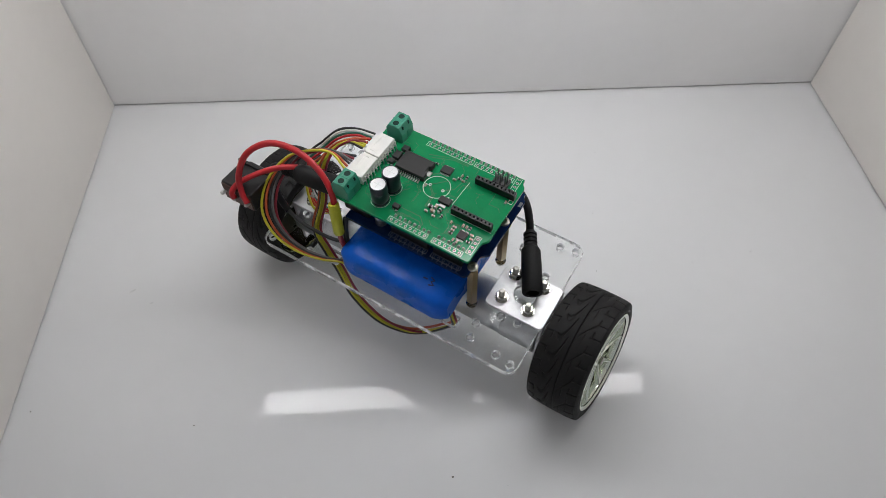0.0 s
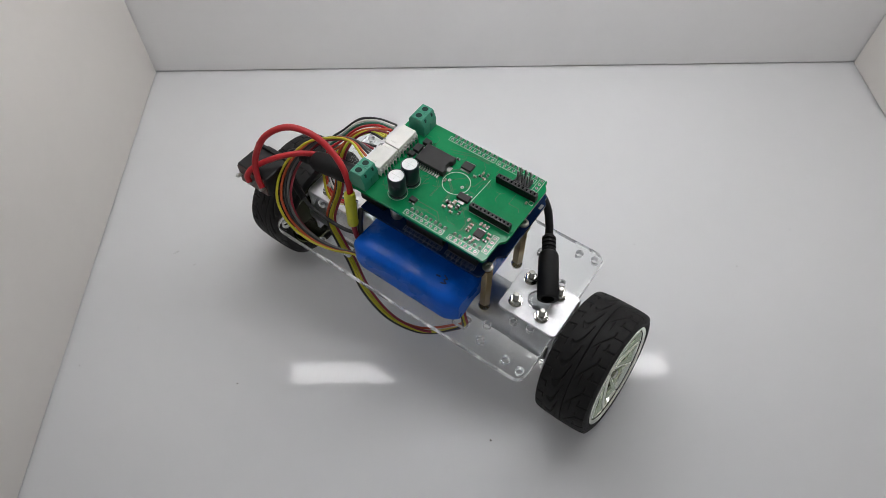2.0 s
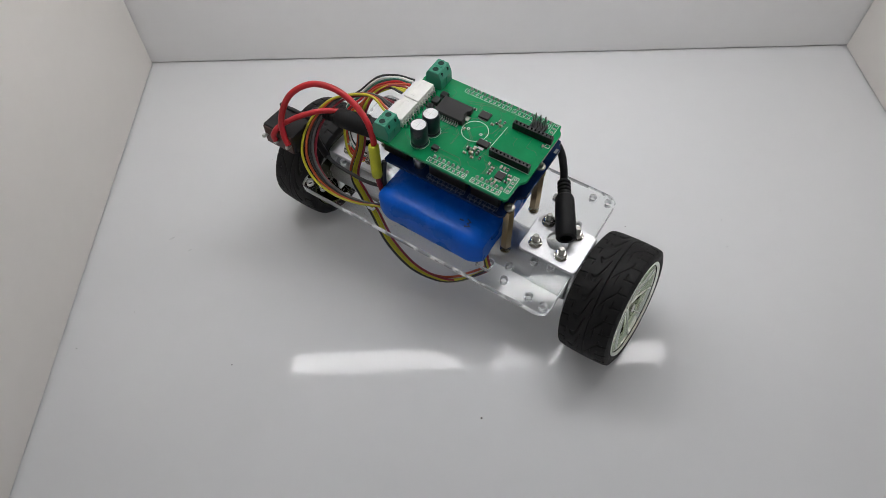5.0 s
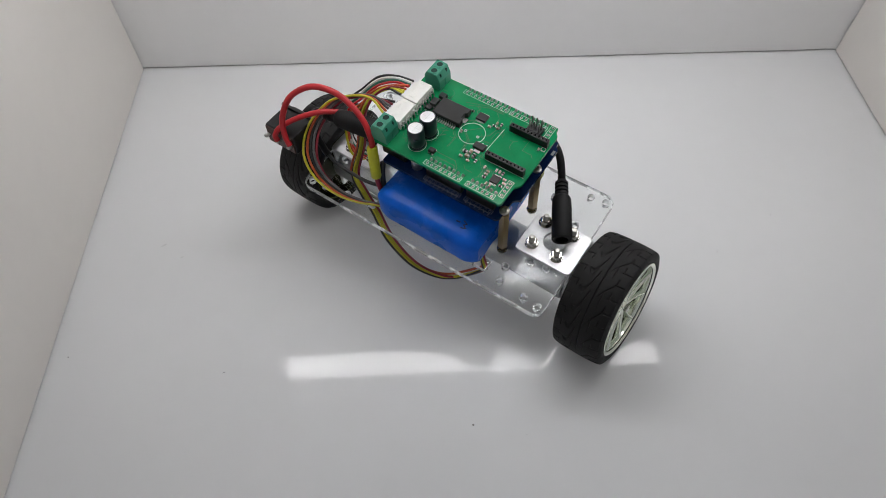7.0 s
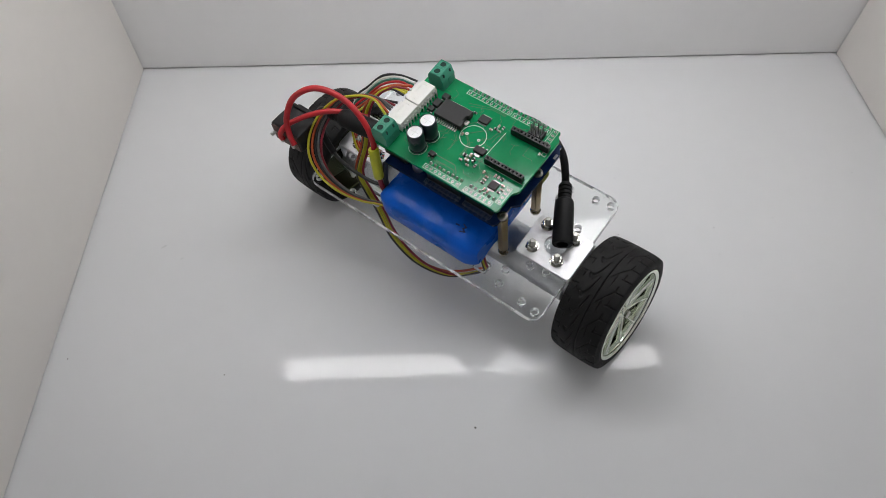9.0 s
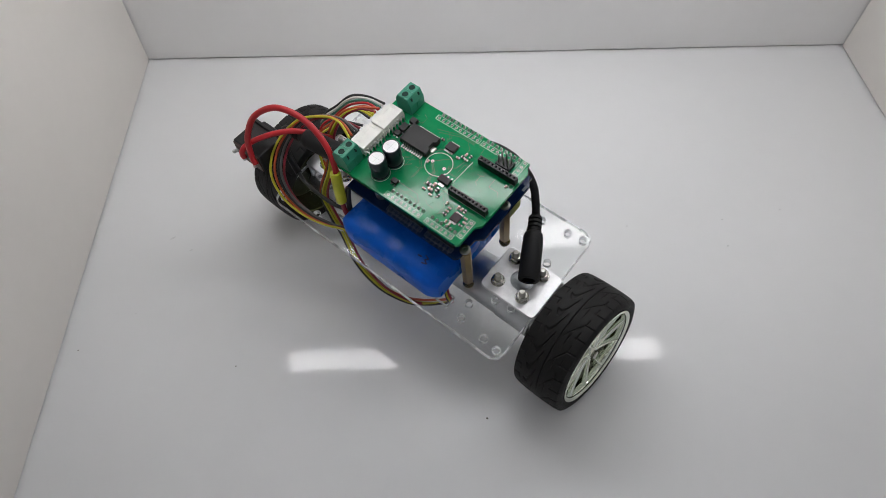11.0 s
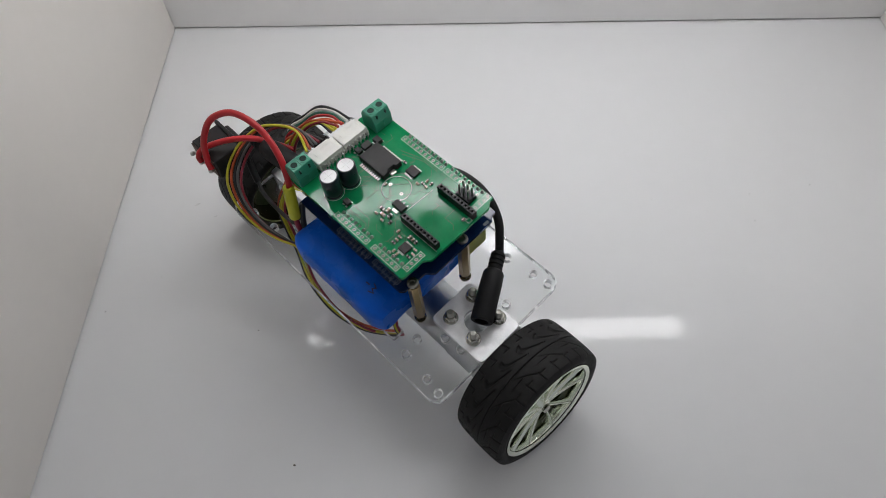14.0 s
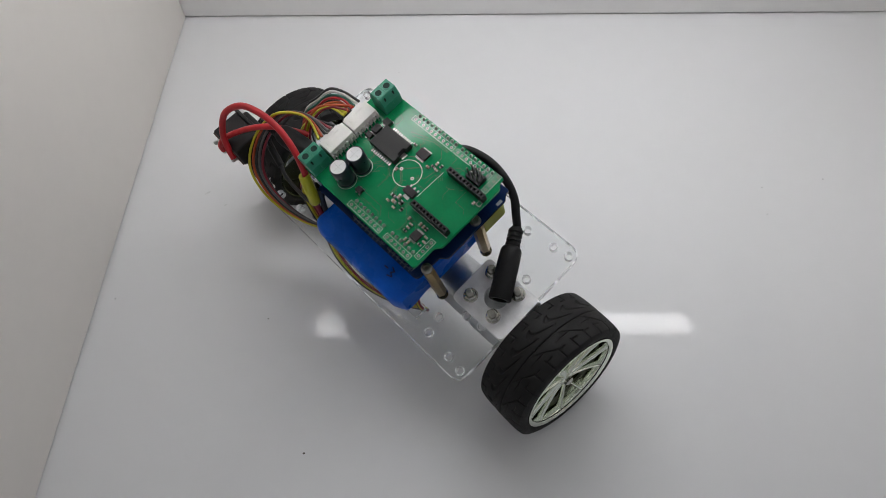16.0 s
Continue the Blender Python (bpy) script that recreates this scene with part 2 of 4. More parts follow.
def sheet(outline, z0, z1, holes=(), bevel=0.0, bm=None):
    """A flat piece with an outline and through holes."""
    out = bmesh.new()
    loops = []
    for pts in (outline, *holes):
        vs = [out.verts.new((x, y, z1)) for x, y in pts]
        loops.append([out.edges.new((vs[i], vs[(i + 1) % len(vs)])) for i in range(len(vs))])
    bmesh.ops.triangle_fill(out, use_beauty=True, use_dissolve=False, edges=[e for l in loops for e in l])
    top = out.faces[:]
    ext = bmesh.ops.extrude_face_region(out, geom=top)
    bmesh.ops.translate(out, vec=(0, 0, z0 - z1), verts=[g for g in ext["geom"] if isinstance(g, bmesh.types.BMVert)])
    if bevel:
        bmesh.ops.recalc_face_normals(out, faces=out.faces)
        rim = [e for e in out.edges if e.calc_face_angle(0) > radians(60)]
        bmesh.ops.bevel(out, geom=rim, offset=bevel, segments=1, affect="EDGES")
    return join(bm, out)


# ---- the photo box ----
def slab(name, size, at, mat, label, category, bevel=0.0008):
    bm = box([s * 1000 for s in size], [a * 1000 for a in at], bevel * 1000)
    return tagged(mesh_object(name, bm, mat), label, category, kind="structure")


def build_box():
    gap, th = 0.0011, 0.006
    front = 0.62
    slab("floor", (BOX_W + 0.10, front + 0.06, 0.008), (BOX_W / 2, -front / 2 + 0.02, -0.004), FLOOR, "glossy white acrylic sheet laid as the floor of a photo box", "floor")
    slab("wall_back", (BOX_W + 0.08, th, BOX_H), (BOX_W / 2, th / 2, BOX_H / 2 + gap), PANEL, "matte white back panel of a photo box", "wall")
    slab("wall_left", (th, front, BOX_H), (-th / 2, -front / 2 - gap, BOX_H / 2 + gap), PANEL_WARM, "cream white side panel of a photo box", "wall")
    slab("wall_right", (th, front, BOX_H), (BOX_W + th / 2, -front / 2 - gap, BOX_H / 2 + gap), PANEL_WARM, "cream white side panel of a photo box", "wall")
    slab("ceiling", (BOX_W - 0.002, BOX_D, th), (BOX_W / 2, -BOX_D / 2, BOX_H + th), PANEL, "white lid panel of a photo box", "ceiling")


def build_lamp():
    x0, x1, y, z = 0.055, 0.430, -0.1035, 0.292
    lamp = tagged(new("led_strip_lamp"), "slim white led strip glowing under the photo box lid", "lamp")
    lamp.location = ((x0 + x1) / 2, y, z)
    L = (x1 - x0) * 1000
    part("diffuser", box((L, 21, 4), (0, 0, 0), 1.5), LAMP_GLOW, lamp, "glowing white diffuser")
    part("housing", box((L + 6, 26, 10), (0, 0, 7.1), 1.0), ALU, lamp, "aluminium housing")


def build_specks():
    bm = bmesh.new()
    spots = ((.0087, -.2274, .4), (.0918, -.2397, .5), (.3712, -.1561, .4), (.3691, -.1753, .35), (.4089, -.150, .35), (.3126, -.1587, .4), (.2191, -.2728, .6), (.1179, -.3091, .7))
    rnd = random.Random(5)
    more = [(rnd.uniform(.02, .5), rnd.uniform(-.36, -.03), rnd.uniform(.12, .22)) for _ in range(9)]
    for x, y, r in list(spots) + more:
        c = bmesh.ops.create_icosphere(bm, subdivisions=1, radius=r)["verts"]
        bmesh.ops.scale(bm, vec=(1.0, rnd.uniform(.5, 1), .25), verts=c)
        bmesh.ops.translate(bm, vec=(x * 1000, y * 1000, r * .2), verts=c)
    bm2 = bmesh.new()
    for x, y, a, w, d in ((.0446, -.1573, .6, 4.0, 1.3), (.0567, -.1661, .5, 2.4, .9)):
        c = bmesh.ops.create_circle(bm2, cap_ends=True, segments=18, radius=1)["verts"]
        bmesh.ops.scale(bm2, vec=(w / 2, d / 2, 1), verts=c)
        bmesh.ops.rotate(bm2, matrix=Matrix.Rotation(a, 3, "Z"), verts=c)
        bmesh.ops.translate(bm2, vec=(x * 1000, y * 1000, .04), verts=c)
    tagged(mesh_object("smudges", bm2, SMUDGE), "faint grey smudges on the white acrylic floor", "smudge", kind="stuff")
    tagged(mesh_object("dust_specks", bm, DUST), "tiny dark dust specks scattered on the white acrylic floor", "dust", kind="stuff")


# ---- the robot ----
PCB = Matrix.Translation((0.9, 5.05, 61.0)) @ Matrix.Scale(0.976, 4)
UNO = Matrix.Translation((0.9, 5.05, 50.5)) @ Matrix.Scale(0.976, 4)
LEADS = Matrix.Translation((1.06, 2.13, -3.57)) @ Matrix.Rotation(radians(-2.34), 4, "X") @ Matrix.Scale(0.969, 4)


def on(m, bm):
    bmesh.ops.transform(bm, matrix=m, verts=bm.verts)
    return bm


def build_plate(robot):
    hx, y0, y1 = 73.5, -36.6, 43.2
    mid = (y0 + y1) / 2
    outline = rounded([(-hx, y0), (hx, y0), (hx, y1), (-hx, y1)], 6.5, 8)
    spots = []
    for sx in (-1, 1):
        for sy in (-1, 1):
            spots += [(69.6 * sx, mid + 35.0 * sy), (61.6 * sx, mid + 34.0 * sy), (47.2 * sx, mid + 32.4 * sy), (45.6 * sx, mid + 24.4 * sy), (54.4 * sx, mid + 15.6 * sy), (62.8 * sx, mid + 14.6 * sy)]
    holes = [circle2d(x, y, 1.55, 16) for x, y in spots]
    for sx in (-1, 1):
        holes.append(rounded([(31 * sx, -28.2), (38 * sx, -28.2), (38 * sx, -22.6), (31 * sx, -22.6)], 0.6, 2))
    ob = part("chassis_plate", on(Matrix.Translation((0.6, 0, 0)) @ Matrix.Rotation(radians(0.1), 4, "Z"), sheet(outline, 16.3, 19.7, holes, 0.45)), ACRYLIC, robot, "clear acrylic chassis plate with drilled holes")
    ob.visible_shadow = False
    ob.data.materials.append(CUT_EDGE)
    for p in ob.data.polygons:
        p.material_index = 1 if abs(p.normal.z) < 0.9 else 0


def groove(d, w):
    """A cut of half width w with sloping sides, at a distance d from its middle."""
    return max(0.0, min(1.0, 1.6 * (1.25 - abs(d) / w)))


def tread(th, u):
    """Depth of the tread pattern at an angle and a place across the tyre; u runs from -1 on the inner shoulder to 1 on the outer."""
    turn = th / (2 * math.pi)
    d = max(0.9 * groove(u - 0.10, 0.018), 0.6 * groove(u - 0.36, 0.013) * (0.5 + 0.5 * math.sin(turn * 14 * 2 * math.pi)))
    if u < -0.55:                                 # hooked notches of the inner shoulder
        ph = (turn * 27 + 0.25 * u) % 1.0
        if u < -0.63:
            d = max(d, 0.8 * groove(ph - 0.5, 0.05))
        d = max(d, 0.7 * groove(u + 0.63, 0.02) * (0.46 < ph < 0.9))
    if -0.50 < u < -0.08:                         # crescent cuts, broad in the middle and pointed at both ends
        k = (u + 0.50) / 0.42
        ph = (turn * 20 + k - 0.55 * math.sin(math.pi * k) + 0.1) % 1.0
        d = max(d, groove(ph - 0.5, 0.03 + 0.12 * math.sin(math.pi * k) ** 0.8))
    if 0.14 < u < 0.60:                           # slanting cuts from the groove to the outer blocks
        k = (u - 0.14) / 0.46
        ph = (turn * 14 + 0.8 * k ** 0.7) % 1.0
        d = max(d, 0.7 * min(1.0, 5 * k) * groove(ph - 0.5, 0.02 + 0.02 * k))
    if u > 0.56:                                  # outer shoulder blocks
        ph = (turn * 28 + 0.2 * u) % 1.0
        d = max(d, 0.8 * groove(ph - 0.5, 0.045) * (u < 0.93), 0.7 * groove(u - 0.62, 0.02) * (0.05 < ph < 0.54))
    return d


def build_tyre(s):
    """Low rubber tyre with a cut tread, about the x axis; s is the outward side."""
    R, half, n = WHEEL_R * 1000 - 0.05, 13.2, 720
    side = [(-half + 1.9, 25.4), (-half + 1.0, 25.7), (-half + .35, 26.4), (-half, 27.6), (-half + .1, 28.9), (-half + .55, 29.9)]
    m = 92
    mid = [(-half + 1.0 + (2 * half - 2.0) * k / m, None) for k in range(m + 1)]
    prof = side + mid + [(-x, r) for x, r in reversed(side)]
    bm = bmesh.new()
    rings = []
    for i in range(n):
        th = 2 * math.pi * i / n
        ring = []
        for x, r in prof:
            if r is None:
                u = s * x / half
                r = R - 0.55 * u ** 2 - 0.75 * abs(u) ** 9 - tread(th, u) * 0.6
            ring.append(bm.verts.new((x, r * math.cos(th), r * math.sin(th))))
        rings.append(ring)
    for i in range(n):
        a, b = rings[i], rings[(i + 1) % n]
        for k in range(len(prof) - 1):
            bm.faces.new((a[k], a[k + 1], b[k + 1], b[k])).smooth = True
    return bm


RIM_X = 12.9


def build_spoke(s, angle):
    """One slender spoke of the rim, rising from the hub and thickening towards the lip."""
    o = RIM_X * s
    bm = bmesh.new()
    hub, end = angle[0], angle[1]
    rings = []
    for k in range(7):
        f = k / 6
        r = 3.6 + (24.3 - 3.6) * f
        a = hub + (end - hub) * f ** 0.8
        x = o - s * (3.4 - 2.4 * f ** 1.6)
        w = 0.7 - 0.15 * f + 1.2 * max(0, f - 0.8)
        c, n_ = Vector((0, math.cos(a), math.sin(a))) * r, Vector((0, -math.sin(a), math.cos(a)))
        rings.append([bm.verts.new(c + n_ * (w * y) + Vector((x + s * z, 0, 0))) for y, z in ((-1, -2.2), (-0.9, -0.3), (-0.35, 0.25), (0.35, 0.25), (0.9, -0.3), (1, -2.2))])
    for p, q in zip(rings, rings[1:]):
        for i in range(6):
            bm.faces.new((p[i], p[(i + 1) % 6], q[(i + 1) % 6], q[i])).smooth = True
    bm.faces.new(rings[0])
    bm.faces.new(rings[-1])
    return bm


def build_wheel(robot, s):
    """The wheel turns about its own x axis."""
    w = part("wheel", rod((4 * s, 0, 0), (-10.5 * s, 0, 0), 6.0), STEEL, robot, "black rubber wheel with chrome spoked rim")
    w.location = (WHEEL_X[s], WHEEL_Y[s], WHEEL_Z[s])
    part("tyre", build_tyre(s), RUBBER, w, "black rubber tyre with cut tread")
    o = RIM_X * s
    bm = lathe([(.5, 23.6), (.1, 24.0), (-.25, 24.6), (-.3, 25.2), (0, 25.6), (1.0, 25.7), (7, 25.4), (7, 23.2), (1.6, 23.2), (.9, 23.4)], (o, 0, 0), (0, 0, 0), 80)
    rim = part("rim", bm, CHROME, w, "chrome plated spoked rim")
    for k in range(5):
        base = 2 * math.pi * k / 5
        for off in (-1, 1):
            part("spoke", build_spoke(s, (base + off * 0.20, base + off * 0.30)), CHROME, rim)
    part("hub", lathe([(0, 0), (0, 2.9), (.4, 3.4), (2.4, 4.6), (7, 5.0), (7, 0)], (o - 2.6 * s, 0, 0), (0, 0, 0), 28), CHROME, rim)
    part("barrel", lathe([(7.0, 23.3), (7.0, 25.4), (24.6, 25.4), (25.0, 25.0), (24.6, 24.4), (12.0, 23.2), (7.0, 23.3)], (o, 0, 0), (0, 0, 0), 60), BARREL, rim, "olive plated inner barrel")
    # added disc, coloured dark for the shade seen between the spokes
    part("back_shade_disc", lathe([(10.8, 4), (10.8, 22.9), (11.8, 23.2), (12.0, 4)], (o, 0, 0), (0, 0, 0), 48), DARK_OLIVE, rim, "dark olive disc added for the shade inside the wheel")
    part("wheel_nut", lathe([(0, 0), (0, 2.3), (1.6, 2.3), (2.0, 1.8), (2.0, 0)], (o - 3.0 * s, 0, 0), (o + 2 * s, 0, 0), 6), STEEL, rim)
    return w


def hex_nut(at, robot):
    x, y, z = at
    part("nut", lathe([(0, 0), (0, 2.7), (.25, 2.95), (2.1, 2.95), (2.5, 2.5), (2.5, 0)], at, (x, y, z + 5), 6), STEEL, robot, "hex nut")
    part("washer", rod((x, y, z - .5), (x, y, z), 3.4, 20, .15), STEEL, robot)
    bm = lathe([(0, 1.4)] + [v for k in range(7) for v in ((k * .5 + .1, 1.5), (k * .5 + .35, 1.15))] + [(3.7, 1.1), (3.7, 0)], (x, y, z + 2.4), (x, y, z + 9), 14)
    part("bolt_end", bm, PIN, robot, "threaded bolt end")


def build_drive(robot, s):
    """Motor with its bracket on one side; s is the side."""
    m = 0.0 if s > 0 else 2.6                      # the far bracket sits a little further in
    x0, x1 = sorted(((44.6 - m) * s, (75.4 - m) * s))
    top = sheet(rounded([(x0, -10.8), (x1, -10.8), (x1, 14.4), (x0, 14.4)], 3.0, 5), 19.9, 21.9, [circle2d((60 - m) * s, 2.4, 5.4, 28)], 0.3)
    br = part("motor_bracket", top, ALU, robot, "brushed aluminium angle bracket")
    part("flange", box((2.0, 24.4, 34), ((74.5 - m) * s, 1.9, 3.9), 0.4), ALU, br)
    for x, y in ((51.0, -4.5), (65.0, -4.8), (66.2, 9.8), (50.8, 9.8)):
        hex_nut(((x - m) * s, y, 22.4), robot)
    motor = part("gear_motor", lathe([(0, 0), (0, 12.0), (.5, 12.5), (19, 12.5), (19.3, 12.1), (48, 12.1), (49.5, 11), (49.5, 5), (52, 4.5), (52, 0)], (73.4 * s, 0, 1.7), (0, 0, 1.7), 48), MOTOR, robot, "cylindrical steel gear motor")
    part("shaft", rod((72 * s, 0, 1.7), (84 * s, 0, 1.7), 2.0), STEEL, motor)
    for y in (-8.5, 8.5):
        part("screw", rod((75.4 * s, y, 1.7), (76.8 * s, y, 1.7), 2.2, 12), STEEL, motor)


def build_standoffs(robot):
    for x, y in ((38.9, -12.0), (39.3, 16.4)):
        so = part("standoff", lathe([(0, 0), (0, 2.3), (.5, 2.7), (28.5, 2.7), (29, 2.3), (29, 0)], (x, y, 19.8), (x, y, 60), 6), BRASS, robot, "nickel brass hexagonal standoff")
        # the upper head's darker metal stands for the shadow of the board above
        part("screw_head", lathe([(0, 0), (0, 2.5), (.8, 2.4), (1.1, 1.6), (1.1, 1.2), (.5, 1.0), (.5, 0)], (x, y, 50.5), (x, y, 60), 16), PIN, so)
        part("screw_head", lathe([(0, 0), (0, 2.8), (1.4, 2.6), (1.9, 1.6), (1.9, 0)], (x, y, 16.2), (x, y, 10), 16), STEEL, so)


def build_battery(robot):
    """Cells side by side in one shrink sleeve; they lie along x."""
    bm = bmesh.new()
    z, r, ya, yb = 29.6, 9.5, -31.8, 36.4
    outline = []
    for i in range(13):
        a = math.pi / 2 + math.pi * i / 12
        c_, s_ = math.cos(a), math.sin(a)
        outline.append((ya + r + r * math.copysign(abs(c_) ** .48, c_), z + r * math.copysign(abs(s_) ** .48, s_)))
    for i in range(1, 26):
        y = ya + r + (yb - ya - 2 * r) * i / 26
        outline.append((y, z - r + .5 * abs(math.sin(math.pi * (y - ya - r) / 16.4)) ** 2))
    for i in range(13):
        a = -math.pi / 2 + math.pi * i / 12
        outline.append((yb - r + r * math.cos(a), z + r * math.sin(a)))
    for i in range(1, 26):
        y = yb - r - (yb - ya - 2 * r) * i / 26
        outline.append((y, z + r - .5 * abs(math.sin(math.pi * (y - ya - r) / 16.4)) ** 2))
    n = len(outline)
    x0, x1, ym = -24.4, 35.4, (ya + yb) / 2
    rings = []
    xs = [x0, x0 + .3, x0 + 1.2, x0 + 3, x0 + 6] + [x0 + 8 + (x1 - x0 - 16) * k / 40 for k in range(41)] + [x1 - 6, x1 - 3, x1 - 1.2, x1 - .3, x1]
    for x in xs:
        end = min(x - x0, x1 - x)
        cut = 3.4 * max(0, 1 - end / 7.5) ** 2.2
        ring = []
        for y, zz in outline:
            w = noise.noise(Vector((x * .13, y * .13, zz * .2))) * 0.45 + noise.noise(Vector((x * .5, y * .35, zz * .5 + 7))) * 0.16
            d = Vector((y - min(max(y, ya + r), yb - r), zz - z))
            d = d / max(d.length, .1)
            ring.append(bm.verts.new((x + .5 * w, y - d.x * cut + w * .6 * d.x, zz - d.y * cut + w * d.y)))
        rings.append(ring)
    for a, b in zip(rings, rings[1:]):
        for i in range(n):
            j = (i + 1) % n
            bm.faces.new((a[i], a[j], b[j], b[i])).smooth = True
    bm.faces.new(rings[0])
    bm.faces.new(rings[-1])
    bat = part("battery_pack", bm, BLUE_WRAP, robot, "blue shrink-wrapped battery pack")
    part("tape_end", box((4.5, 15.5, 16.0), (33.6, 27.6, 30.0), 2.0, 3), TAPE, bat, "yellow-green tape at the battery's end")

    def top_of(y):
        c_ = max(0, (ya + r - y) / r) ** (1 / .48)
        return z + r * math.sqrt(max(0, 1 - c_ * c_)) ** .48

    strokes = (((19.0, -22.2), (20.8, -22.0)), ((22.2, -20.4), (24.4, -21.3)), ((24.4, -21.3), (23.2, -22.6)), ((23.2, -22.6), (25.2, -23.7)), ((25.2, -23.7), (22.8, -24.5)))
    bm = None
    for (xa, ya_), (xb, yb_) in strokes:
        L = math.hypot(xb - xa, yb_ - ya_)
        t = Matrix.Rotation(math.atan2(yb_ - ya_, xb - xa), 4, "Z")
        ym_ = (ya_ + yb_) / 2
        up = top_of(ym_) + .02
        bm = box((L + .3, .5, .5), ((xa + xb) / 2, ym_, up), 0, 1, bm, t)
    part("pen_mark", bm, INK, bat, "black pen mark")


def pin_row(x0, n, y, z, pitch=2.54, dx=1, dy=0):
    return [(x0 + dx * pitch * i, y + dy * pitch * i, z) for i in range(n)]


def frame_strip(x0, y0, x1, y1, w=0.18, z=0.06, bm=None):
    """A thin printed rectangle."""
    for (a, b, c, d) in ((x0, y0, x1, y0 + w), (x0, y1 - w, x1, y1), (x0, y0, x0 + w, y1), (x1 - w, y0, x1, y1)):
        bm = box((c - a, d - b, 0.05), ((a + c) / 2, (b + d) / 2, z), 0, 1, bm)
    return bm


def line_strip(points, w=0.25, z=0.06, bm=None):
    for (xa, ya), (xb, yb) in zip(points, points[1:]):
        L = math.hypot(xb - xa, yb - ya)
        bm = box((L + w * .8, w, 0.05), ((xa + xb) / 2, (ya + yb) / 2, z), 0, 1, bm, Matrix.Rotation(math.atan2(yb - ya, xb - xa), 4, "Z"))
    return bm


CAPS = ((-13.1, -13.4), (-12.2, -4.7))
SHIELD = [(-36, -22.2), (38.2, -22.2), (39.2, -21.2), (39.2, -10.6), (41.6, -7.8), (41.6, 26.2), (39.4, 28.6), (39.4, 31.0), (-36, 31.0)]


def build_shield(robot):
    """The green driver board on top with its components."""
    board = part("driver_board", on(PCB, sheet(rounded(SHIELD, 0.9, 3), -1.6, 0, [], 0.12)), GREEN_PCB, robot, "green printed circuit board")

    def add(name, bm, mat, label=""):
        return part(name, on(PCB, bm), mat, board, label)

    # electrolytic capacitors
    for x, y in CAPS:
        add("capacitor", lathe([(0, 0), (0, 3.9), (.4, 4.1), (1.2, 3.75), (1.8, 4.1), (11.5, 4.1), (12, 3.8), (12, 3.5), (11.5, 3.45)], (x, y, 0), (x, y, 9), 28), SLEEVE, "black electrolytic capacitor with bright top")
        top = sheet(circle2d(x, y, 3.5, 28), 11.4, 11.86)
        add("capacitor_top", top, CAN, "bright aluminium can top")
        bm = box((5.2, .14, .06), (x, y, 11.86), 0, 1)
        add("score_mark", box((.14, 5.2, .06), (x, y, 11.865), 0, 1, bm), SOLDER)
    # power driver chip with its legs
    chip = [(-17.5, 5.3), (-1.3, 5.3), (-1.3, 8.4), (-2.6, 9.2), (-2.6, 12.4), (-1.3, 13.2), (-1.3, 16.3), (-17.5, 16.3)]
    add("driver_chip", sheet(chip, 0.3, 3.5, [], 0.3), CHIP, "black power driver chip")
    bm = None
    for i in range(10):
        for sy in (-1, 1):
            x = -9.4 - 5.9 + 1.27 * i + .2
            bm = box((.6, 2.0, .3), (x, 10.8 + sy * 6.4, .3), 0, 1, bm)
            bm = box((.5, .35, 1.4), (x, 10.8 + sy * 5.5, 1.0), 0, 1, bm)
    add("chip_legs", bm, SOLDER)
    bm = box((3.0, 3.0, .5), (-2.0, 10.8, .5), .1, 1)
    add("heat_tab", bm, SOLDER)
    # encoder / logic chips
    for x, y, w, d, h in ((4.8, 16.9, 5.4, 4.2, 1.2), (29.9, -11.6, 4.2, 4.2, 0.9)):
        add("logic_chip", box((w, d, h), (x, y, h / 2 + .15), 0.12), CHIP, "small black logic chip")
        bm = None
        for i in range(8 if w > 5 else 6):
            for sy in (-1, 1):
                bm = box((.28, 1.1, .2), (x - w / 2 + .5 + i * (w - 1) / (7 if w > 5 else 5), y + sy * (d / 2 + .4), .2), 0, 1, bm)
        add("chip_legs", bm, SOLDER)
    # regulator and small transistors
    add("regulator", box((6.0, 3.4, 1.7), (13.6, .6, 1.0), .2), CHIP, "black voltage regulator")
    bm = box((3.1, 1.5, .4), (13.6, -2.0, .3), .1, 1)
    for i in (-1, 0, 1):
        bm = box((.8, 1.6, .4), (13.6 + i * 2.2, 2.9, .3), .1, 1, bm)
    add("chip_legs", bm, SOLDER)
    for x, y, w, d, h in ((-4.4, -13.2, 3.2, 2.4, 1.6), (-20.6, 12.4, 3.4, 4.4, 2.2), (-21.4, 8.2, 3.2, 2.6, 1.6), (-19.2, 17.8, 3.6, 3.0, 2.2), (-17.6, -2.6, 3.4, 2.8, 2.0), (-18.6, -7.2, 3.2, 2.8, 1.6)):
        add("transistor", box((w, d, h), (x, y, h / 2 + .2), .15), CHIP)
        bm = box((w * .3, d + 1.2, .3), (x - w * .3, y, .2), 0, 1)
        add("chip_legs", box((w * .3, d + 1.2, .3), (x + w * .3, y, .2), 0, 1, bm), SOLDER)
    # chip capacitors and resistors
    rnd = random.Random(3)
